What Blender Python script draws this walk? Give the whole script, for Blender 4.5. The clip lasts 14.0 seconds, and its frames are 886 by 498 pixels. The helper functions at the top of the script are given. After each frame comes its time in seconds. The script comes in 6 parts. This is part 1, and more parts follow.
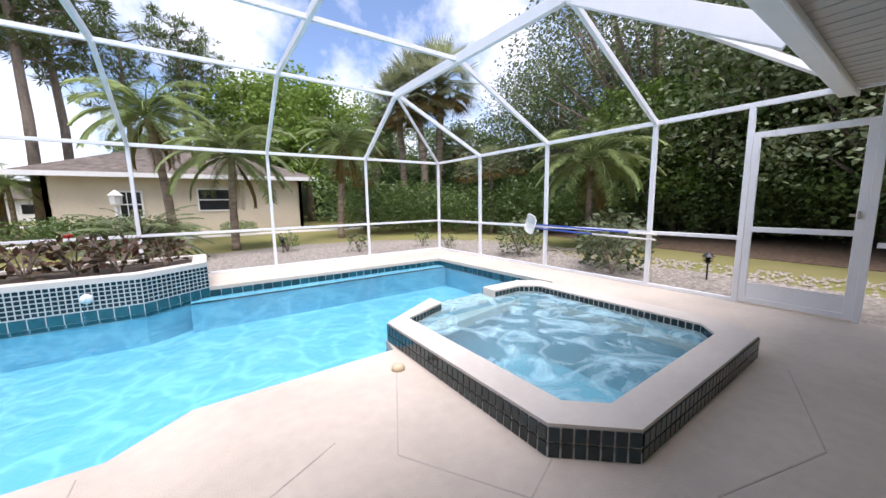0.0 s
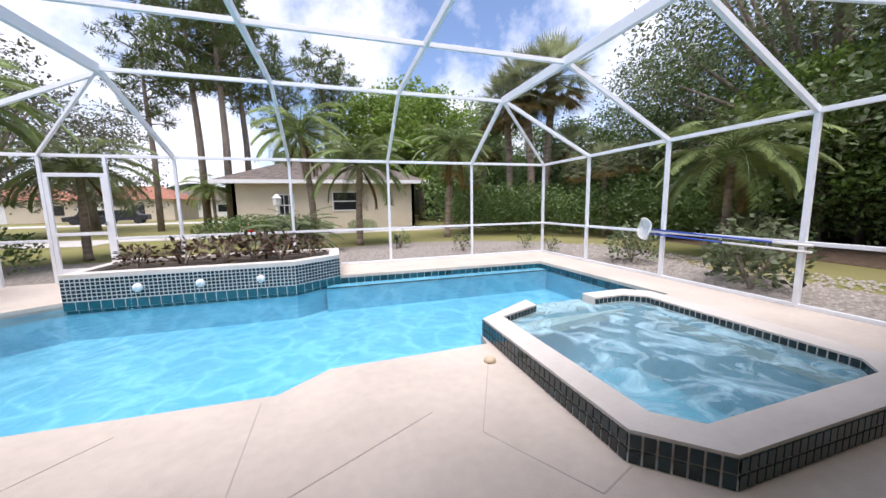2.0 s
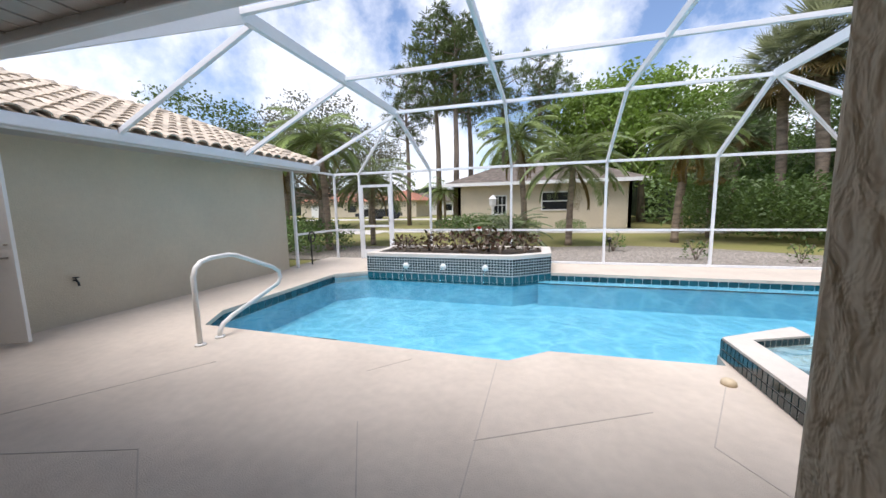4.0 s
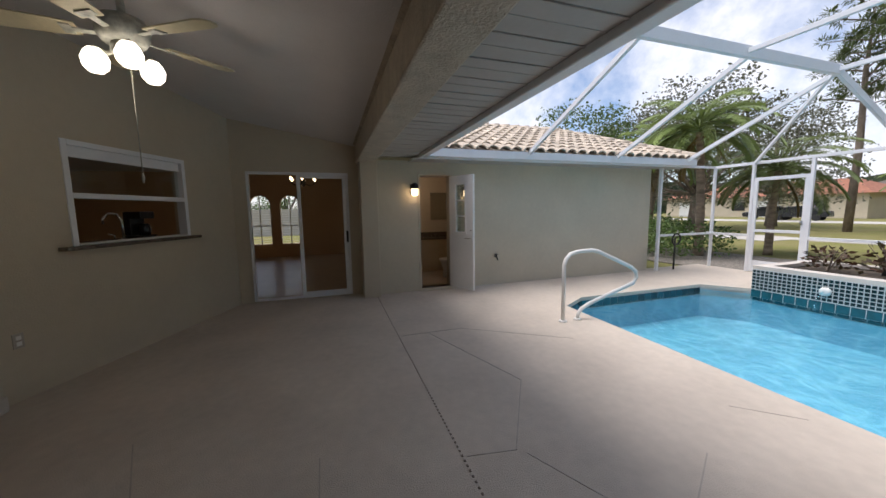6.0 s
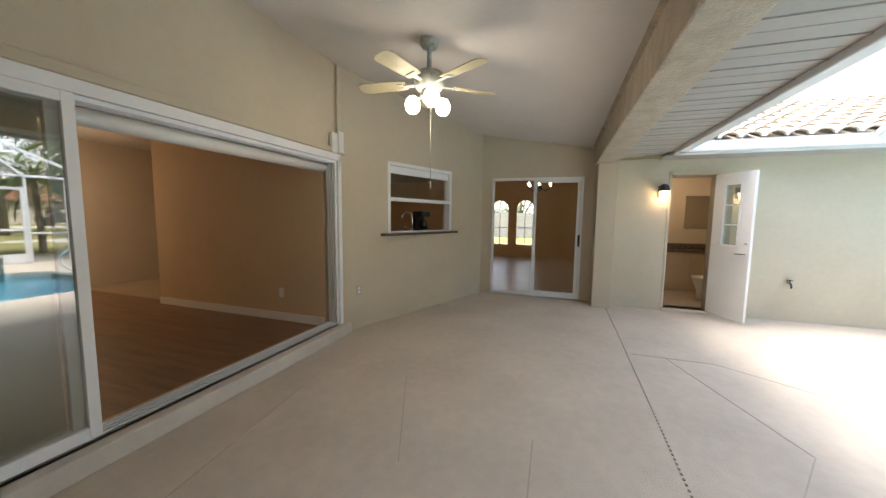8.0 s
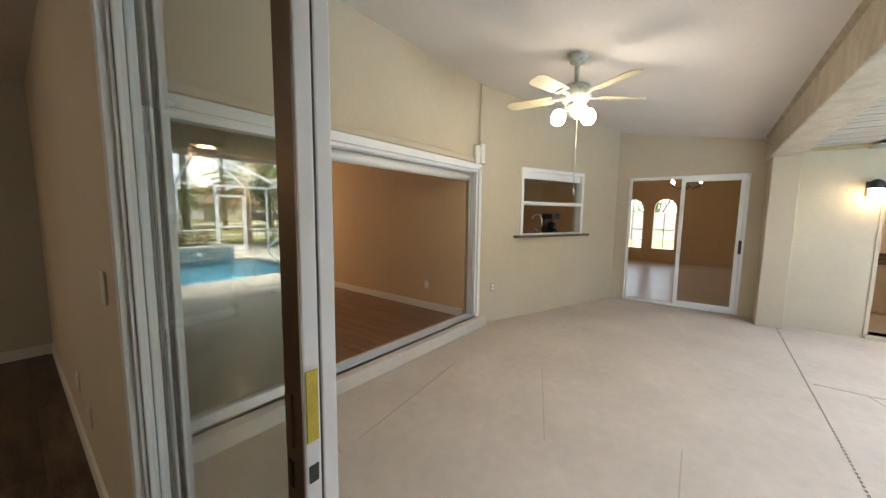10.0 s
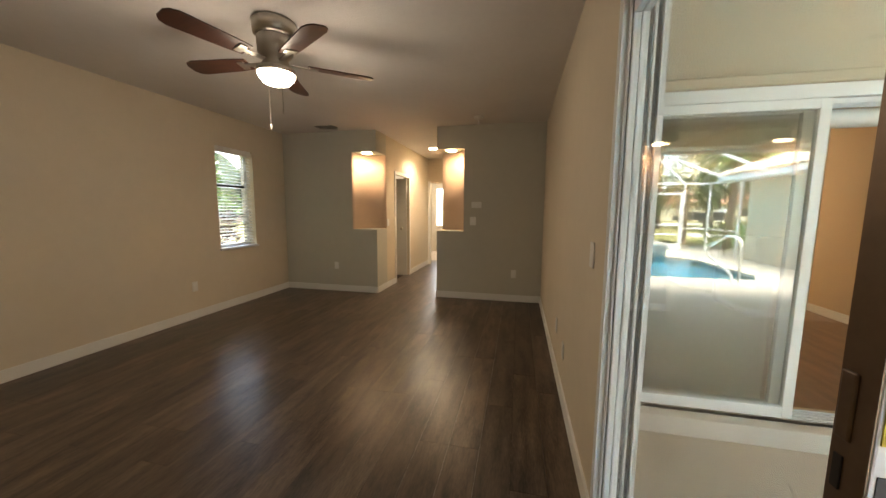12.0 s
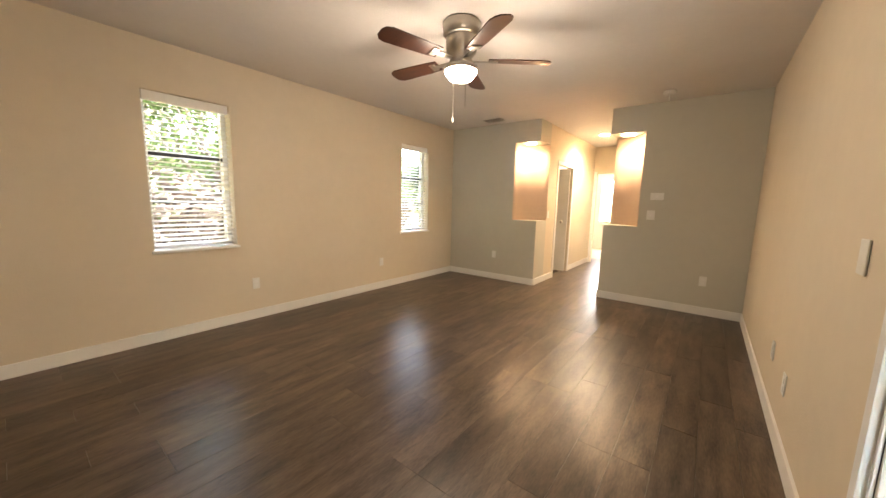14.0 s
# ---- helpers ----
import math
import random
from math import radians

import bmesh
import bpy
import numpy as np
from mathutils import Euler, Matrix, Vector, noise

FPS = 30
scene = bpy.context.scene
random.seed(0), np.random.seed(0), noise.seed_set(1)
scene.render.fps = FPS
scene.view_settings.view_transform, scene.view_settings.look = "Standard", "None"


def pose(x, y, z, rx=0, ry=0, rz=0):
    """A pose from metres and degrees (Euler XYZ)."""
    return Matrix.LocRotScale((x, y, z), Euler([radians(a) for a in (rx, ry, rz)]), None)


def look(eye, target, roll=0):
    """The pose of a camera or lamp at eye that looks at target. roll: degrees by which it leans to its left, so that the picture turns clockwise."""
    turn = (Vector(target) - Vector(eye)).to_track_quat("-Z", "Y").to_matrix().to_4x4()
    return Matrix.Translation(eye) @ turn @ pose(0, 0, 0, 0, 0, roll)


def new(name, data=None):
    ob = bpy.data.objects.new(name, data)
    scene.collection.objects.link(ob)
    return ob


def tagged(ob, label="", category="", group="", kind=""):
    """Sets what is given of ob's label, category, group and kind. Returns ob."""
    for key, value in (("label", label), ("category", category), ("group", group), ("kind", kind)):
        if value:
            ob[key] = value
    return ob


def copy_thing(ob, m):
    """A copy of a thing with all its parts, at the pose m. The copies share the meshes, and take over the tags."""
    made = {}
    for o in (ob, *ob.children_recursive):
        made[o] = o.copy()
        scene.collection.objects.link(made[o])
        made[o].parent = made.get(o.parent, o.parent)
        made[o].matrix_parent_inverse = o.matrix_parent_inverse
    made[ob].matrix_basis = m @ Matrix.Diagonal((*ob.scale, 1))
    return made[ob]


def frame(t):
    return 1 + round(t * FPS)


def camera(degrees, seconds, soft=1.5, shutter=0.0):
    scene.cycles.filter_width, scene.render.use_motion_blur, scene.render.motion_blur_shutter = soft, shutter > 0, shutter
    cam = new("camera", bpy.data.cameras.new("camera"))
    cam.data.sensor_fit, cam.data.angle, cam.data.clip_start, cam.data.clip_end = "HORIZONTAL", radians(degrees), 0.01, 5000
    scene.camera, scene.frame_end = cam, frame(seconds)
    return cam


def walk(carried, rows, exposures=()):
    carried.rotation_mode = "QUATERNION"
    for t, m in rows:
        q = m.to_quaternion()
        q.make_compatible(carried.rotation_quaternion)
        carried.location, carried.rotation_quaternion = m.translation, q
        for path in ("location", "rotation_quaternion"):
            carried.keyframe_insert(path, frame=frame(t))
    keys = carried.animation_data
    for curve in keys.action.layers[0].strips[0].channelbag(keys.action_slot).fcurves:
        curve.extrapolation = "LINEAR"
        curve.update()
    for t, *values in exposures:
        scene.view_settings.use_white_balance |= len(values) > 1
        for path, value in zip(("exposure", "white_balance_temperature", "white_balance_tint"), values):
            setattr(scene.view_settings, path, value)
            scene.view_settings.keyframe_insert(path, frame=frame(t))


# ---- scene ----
cam = camera(105.0, 14.0)
PATH = [
    (0, look((0.897, -0.077, 1.318), (2.030, 1.549, 1.048), -1.0)),
    (0.5, look((0.871, -0.143, 1.342), (1.860, 1.575, 1.075), -1.0)),
    (1, look((0.858, -0.216, 1.354), (1.700, 1.579, 1.091), -1.0)),
    (1.5, look((0.852, -0.288, 1.373), (1.565, 1.562, 1.112), -1.0)),
    (2, look((0.838, -0.340, 1.375), (1.429, 1.553, 1.115), -1.0)),
    (2.2, look((0.832, -0.369, 1.372), (1.374, 1.538, 1.109), -1.0)),
    (2.9, look((0.740, -0.400, 1.380), (0.390, 1.550, 1.130), -1.0)),
    (3.6, look((0.620, -0.620, 1.410), (0.180, 1.300, 1.165), -1.0)),
    (4.5, look((0.623, -0.915, 1.421), (-0.209, 0.889, 1.190), -1.2)),
    (5, look((0.667, -0.980, 1.422), (-0.575, 0.573, 1.208), -1.1)),
    (5.5, look((0.756, -0.996, 1.454), (-0.863, 0.158, 1.233), -0.9)),
    (6, look((0.759, -0.973, 1.472), (-1.127, -0.347, 1.248), -0.9)),
    (6.5, look((0.767, -0.938, 1.455), (-1.220, -0.855, 1.240), -0.8)),
    (7, look((0.805, -0.974, 1.444), (-1.169, -1.223, 1.238), -0.3)),
    (7.2, look((0.816, -0.975, 1.435), (-1.142, -1.328, 1.234), 0.0)),
    (9.5, look((1.153, -1.056, 1.460), (-0.551, -2.083, 1.259), 0.8)),
    (10, look((1.292, -1.071, 1.495), (-0.277, -2.292, 1.289), 0.7)),
    (10.5, look((1.377, -1.068, 1.475), (0.112, -2.605, 1.281), 0.3)),
    (11, look((1.390, -1.046, 1.470), (0.818, -2.951, 1.258), -0.1)),
    (11.5, look((1.395, -1.056, 1.453), (1.457, -3.042, 1.228), -0.1)),
    (12, look((1.436, -1.059, 1.424), (1.866, -2.999, 1.195), 0.4)),
    (12.5, look((1.465, -1.052, 1.394), (2.183, -2.903, 1.155), 0.8)),
    (13, look((1.493, -1.044, 1.393), (2.428, -2.793, 1.138), 1.2)),
    (13.5, look((1.504, -1.022, 1.387), (2.603, -2.671, 1.120), 1.4)),
    (14, look((1.519, -1.006, 1.371), (2.730, -2.573, 1.096), 1.3)),
]
walk(cam, PATH, [(0, 0.62, 6100, 20), (2.2, 0.48, 6100, 20), (4.5, 0.3, 6150, 15), (5.2, 0.1, 6150, 16), (6.5, 0.4, 6300, 15), (7.2, 1.2, 6450, 12),
                 (9.3, 2.65, 6450, 11), (10.0, 2.7, 6450, 11), (10.6, 2.8, 6450, 11), (11.2, 3.25, 6500, 10), (12.0, 3.5, 6550, 10),
                 (13.0, 4.15, 6700, 13), (14.0, 4.72, 6650, 13)])

# ---- light ----
SUN_TO = Vector((-0.12, -0.31, 0.94)).normalized()
world = bpy.data.worlds.new("sky")
scene.world = world
world.use_nodes = True
wt = world.node_tree
wt.nodes.clear()
sky = wt.nodes.new("ShaderNodeTexSky")
sky.sky_type = 'NISHITA'
sky.sun_disc = False
sky.sun_elevation = math.asin(SUN_TO.z)
sky.sun_rotation = math.atan2(SUN_TO.x, SUN_TO.y)
cn = wt.nodes.new("ShaderNodeTexNoise")
cn.inputs["Scale"].default_value = 3.2
cn.inputs["Detail"].default_value = 7
cn.inputs["Roughness"].default_value = 0.6
cr = wt.nodes.new("ShaderNodeValToRGB")
cr.color_ramp.elements[0].position = 0.42
cr.color_ramp.elements[1].position = 0.62
cm = wt.nodes.new("ShaderNodeMixRGB")
cm.inputs[2].default_value = (6.4, 6.5, 6.6, 1)
wb = wt.nodes.new("ShaderNodeBackground")
wb.inputs[1].default_value = 0.15
wo = wt.nodes.new("ShaderNodeOutputWorld")
wt.links.new(cn.outputs[0], cr.inputs[0])
wt.links.new(cr.outputs[0], cm.inputs[0])
wt.links.new(sky.outputs[0], cm.inputs[1])
wt.links.new(cm.outputs[0], wb.inputs[0])
wt.links.new(wb.outputs[0], wo.inputs[0])


def lamp(name, kind, place, energy, color=(1, 1, 1), target=None, size=0.1, spot=None):
    d = bpy.data.lights.new(name, kind)
    d.energy, d.color = energy, color
    if kind == 'SUN':
        d.angle = size
    elif kind == 'AREA':
        d.size = size
    else:
        d.shadow_soft_size = size
    if spot:
        d.spot_size, d.spot_blend = radians(spot), 0.6
    o = new(name, d)
    o.matrix_world = look(place, target) if target else pose(*place)
    return o


lamp("sun", 'SUN', SUN_TO * 60, 3.4, (1.0, 0.95, 0.88), (0, 0, 0), size=radians(46))
WARM = (1.0, 0.68, 0.40)
FANW = (1.0, 0.86, 0.68)
lamp("lanai_fan_light", 'POINT', (-1.86, -2.07, 2.18), 2.4, FANW, size=0.12)
lamp("room_fan_light", 'POINT', (3.07, -3.18, 2.08), 2.0, (1.0, 0.83, 0.64), size=0.26)
lamp("sconce_light", 'POINT', (-5.12, 0.48, 1.72), 0.35, WARM, size=0.05)
lamp("niche_light_a", 'SPOT', (3.86, -6.30, 2.30), 1.9, WARM, (3.86, -6.30, 1.0), size=0.04, spot=165)
lamp("niche_light_b", 'SPOT', (2.46, -6.30, 2.30), 1.9, WARM, (2.46, -6.30, 1.0), size=0.04, spot=165)
lamp("hall_light", 'SPOT', (3.17, -7.93, 2.62), 12, (1.0, 0.78, 0.52), (3.17, -7.93, 0), size=0.07, spot=150)
# unseen fill lamp added to lift the bathroom; no fitting stands there
lamp("bath_light", 'POINT', (-6.6, 1.0, 2.2), 4.2, (1.0, 0.72, 0.44), size=0.12)
# added fill lamp without a fixture, brightens the room past the hall
lamp("far_room_light", 'POINT', (3.3, -10.7, 2.3), 5, (1.0, 0.86, 0.66), size=0.15)
lamp("chandelier_light", 'POINT', (-9.2, -1.9, 1.95), 2.2, WARM, size=0.2)
lamp("dining_light", 'POINT', (-1.6, -8.2, 1.7), 11, WARM, size=0.2)
# fill lamp added behind the pass-through, not tied to any fixture
lamp("kitchen_light", 'POINT', (-5.6, -5.6, 2.4), 2.5, WARM, size=0.2)


# ---- materials ----
def material(name, color, rough=0.6, metal=0.0, var=0.12, scale=6.0, bump=0.0, bscale=60.0, spec=0.5, stain=0.0,
             emit=None, power=0.0, stretch=(1, 1, 1), rnd=0.0, color2=None, trans=0.0):
    m = bpy.data.materials.new(name)
    m.use_nodes = True
    t = m.node_tree
    b = t.nodes["Principled BSDF"]
    b.inputs["Roughness"].default_value = rough
    b.inputs["Metallic"].default_value = metal
    b.inputs["Specular IOR Level"].default_value = spec
    tc = t.nodes.new("ShaderNodeTexCoord")
    mp = t.nodes.new("ShaderNodeMapping")
    mp.inputs["Scale"].default_value = stretch
    t.links.new(tc.outputs["Object"], mp.inputs[0])
    n1 = t.nodes.new("ShaderNodeTexNoise")
    n1.inputs["Scale"].default_value, n1.inputs["Detail"].default_value = scale, 6
    n2 = t.nodes.new("ShaderNodeTexNoise")
    n2.inputs["Scale"].default_value, n2.inputs["Detail"].default_value = scale * 9, 4
    for n in (n1, n2):
        t.links.new(mp.outputs[0], n.inputs[0])
    mix = t.nodes.new("ShaderNodeMix")
    mix.data_type = 'RGBA'
    c2 = color2 or tuple(c * (1 - 2.2 * var) for c in color)
    mix.inputs[6].default_value = (*color, 1)
    mix.inputs[7].default_value = (*c2, 1)
    add = t.nodes.new("ShaderNodeMath")
    add.operation = 'MULTIPLY_ADD'
    t.links.new(n2.outputs[0], add.inputs[0])
    add.inputs[1].default_value = 0.5
    t.links.new(n1.outputs[0], add.inputs[2])
    rmp = t.nodes.new("ShaderNodeMapRange")
    rmp.inputs[1].default_value, rmp.inputs[2].default_value = 0.5, 1.0
    t.links.new(add.outputs[0], rmp.inputs[0])
    t.links.new(rmp.outputs[0], mix.inputs[0])
    col = mix.outputs[2]
    if rnd:
        oi = t.nodes.new("ShaderNodeObjectInfo")
        sh_ = t.nodes.new("ShaderNodeMath")
        sh_.operation = 'MULTIPLY'
        sh_.inputs[1].default_value = 41.0
        t.links.new(oi.outputs["Random"], sh_.inputs[0])
        t.links.new(sh_.outputs[0], mp.inputs["Location"])
        hs = t.nodes.new("ShaderNodeHueSaturation")
        mr = t.nodes.new("ShaderNodeMapRange")
        mr.inputs[3].default_value, mr.inputs[4].default_value = 1 - rnd, 1 + rnd
        t.links.new(oi.outputs["Random"], mr.inputs[0])
        t.links.new(mr.outputs[0], hs.inputs["Value"])
        t.links.new(col, hs.inputs["Color"])
        col = hs.outputs[0]
    t.links.new(col, b.inputs["Base Color"])
    if bump:
        n3 = t.nodes.new("ShaderNodeTexNoise")
        n3.inputs["Scale"].default_value, n3.inputs["Detail"].default_value = bscale, 5
        t.links.new(mp.outputs[0], n3.inputs[0])
        bp = t.nodes.new("ShaderNodeBump")
        bp.inputs["Strength"].default_value, bp.inputs["Distance"].default_value = bump, 0.01
        t.links.new(n3.outputs[0], bp.inputs["Height"])
        t.links.new(bp.outputs[0], b.inputs["Normal"])
    if emit:
        b.inputs["Emission Color"].default_value = (*emit, 1)
        b.inputs["Emission Strength"].default_value = power
    if trans:
        tr = t.nodes.new("ShaderNodeBsdfTranslucent")
        t.links.new(col, tr.inputs[0])
        ms = t.nodes.new("ShaderNodeMixShader")
        ms.inputs[0].default_value = trans
        t.links.new(b.outputs[0], ms.inputs[1])
        t.links.new(tr.outputs[0], ms.inputs[2])
        t.links.new(ms.outputs[0], t.nodes["Material Output"].inputs[0])
    return m


def facing_gloss(t, base, gain, power):
    """Reflection that grows towards grazing angles, alike on both sides."""
    lw = t.nodes.new("ShaderNodeLayerWeight")
    lw.inputs[0].default_value = 0.5
    p = t.nodes.new("ShaderNodeMath")
    p.operation = 'POWER'
    t.links.new(lw.outputs["Facing"], p.inputs[0])
    p.inputs[1].default_value = power
    q = t.nodes.new("ShaderNodeMath")
    q.operation = 'MULTIPLY_ADD'
    t.links.new(p.outputs[0], q.inputs[0])
    q.inputs[1].default_value, q.inputs[2].default_value = gain, base
    return q


def glass_material(name, tint, gloss):
    m = bpy.data.materials.new(name)
    m.use_nodes = True
    t = m.node_tree
    t.nodes.clear()
    tr = t.nodes.new("ShaderNodeBsdfTransparent")
    tr.inputs[0].default_value = (*tint, 1)
    gl = t.nodes.new("ShaderNodeBsdfGlossy")
    gl.inputs["Roughness"].default_value = 0.0
    fr = facing_gloss(t, *gloss)
    ms = t.nodes.new("ShaderNodeMixShader")
    o = t.nodes.new("ShaderNodeOutputMaterial")
    t.links.new(fr.outputs[0], ms.inputs[0])
    t.links.new(tr.outputs[0], ms.inputs[1])
    t.links.new(gl.outputs[0], ms.inputs[2])
    t.links.new(ms.outputs[0], o.inputs[0])
    return m


def water_material(name, tint, wave_scale, wave, foam=0.0):
    m = bpy.data.materials.new(name)
    m.use_nodes = True
    t = m.node_tree
    t.nodes.clear()
    tr = t.nodes.new("ShaderNodeBsdfTransparent")
    tr.inputs[0].default_value = (*tint, 1)
    gl = t.nodes.new("ShaderNodeBsdfGlossy")
    gl.inputs["Roughness"].default_value = 0.03
    fr = facing_gloss(t, 0.03, 0.75, 3.2)
    n = t.nodes.new("ShaderNodeTexNoise")
    n.inputs["Scale"].default_value, n.inputs["Detail"].default_value = wave_scale, 3
    n.inputs["Distortion"].default_value = 0.8
    tc = t.nodes.new("ShaderNodeTexCoord")
    t.links.new(tc.outputs["Object"], n.inputs[0])
    bp = t.nodes.new("ShaderNodeBump")
    bp.inputs["Strength"].default_value, bp.inputs["Distance"].default_value = wave, 0.03
    t.links.new(n.outputs[0], bp.inputs["Height"])
    t.links.new(bp.outputs[0], gl.inputs["Normal"])
    ms = t.nodes.new("ShaderNodeMixShader")
    o = t.nodes.new("ShaderNodeOutputMaterial")
    t.links.new(fr.outputs[0], ms.inputs[0])
    t.links.new(tr.outputs[0], ms.inputs[1])
    t.links.new(gl.outputs[0], ms.inputs[2])
    last = ms.outputs[0]
    if foam:
        f = t.nodes.new("ShaderNodeTexNoise")
        f.inputs["Scale"].default_value, f.inputs["Detail"].default_value = 2.6, 8
        f.inputs["Roughness"].default_value, f.inputs["Distortion"].default_value = 0.62, 1.6
        t.links.new(tc.outputs["Object"], f.inputs[0])
        r = t.nodes.new("ShaderNodeMapRange")
        r.inputs[1].default_value, r.inputs[2].default_value = 0.46, 0.74
        r.inputs[3].default_value, r.inputs[4].default_value = 0.15, foam
        t.links.new(f.outputs[0], r.inputs[0])
        df = t.nodes.new("ShaderNodeBsdfDiffuse")
        df.inputs[0].default_value = (0.52, 0.78, 0.86, 1)
        m2 = t.nodes.new("ShaderNodeMixShader")
        t.links.new(r.outputs[0], m2.inputs[0])
        t.links.new(last, m2.inputs[1])
        t.links.new(df.outputs[0], m2.inputs[2])
        last = m2.outputs[0]
    t.links.new(last, o.inputs[0])
    return m


def pool_shell_material():
    m = material("pool_plaster", (0.18, 0.50, 0.65), 0.6, var=0.06, scale=1.2)
    t = m.node_tree
    b = t.nodes["Principled BSDF"]
    # caustic light ripples painted into the plaster colour as pale veins
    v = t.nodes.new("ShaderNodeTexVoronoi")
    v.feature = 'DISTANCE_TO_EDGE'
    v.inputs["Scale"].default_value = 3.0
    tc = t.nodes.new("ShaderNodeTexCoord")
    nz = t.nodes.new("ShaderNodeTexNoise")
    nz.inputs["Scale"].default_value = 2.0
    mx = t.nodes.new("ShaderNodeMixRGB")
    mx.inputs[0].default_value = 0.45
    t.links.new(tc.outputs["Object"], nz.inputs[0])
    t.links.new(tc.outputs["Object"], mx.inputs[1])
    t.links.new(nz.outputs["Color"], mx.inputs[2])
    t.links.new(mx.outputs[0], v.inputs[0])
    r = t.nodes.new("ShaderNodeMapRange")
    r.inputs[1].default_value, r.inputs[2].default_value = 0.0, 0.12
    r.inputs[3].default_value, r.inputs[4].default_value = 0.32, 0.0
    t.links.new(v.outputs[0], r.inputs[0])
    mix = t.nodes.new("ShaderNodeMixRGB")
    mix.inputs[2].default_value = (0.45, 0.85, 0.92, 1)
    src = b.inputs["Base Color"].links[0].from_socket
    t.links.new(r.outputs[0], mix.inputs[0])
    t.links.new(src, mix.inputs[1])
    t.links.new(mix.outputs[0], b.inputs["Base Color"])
    return m


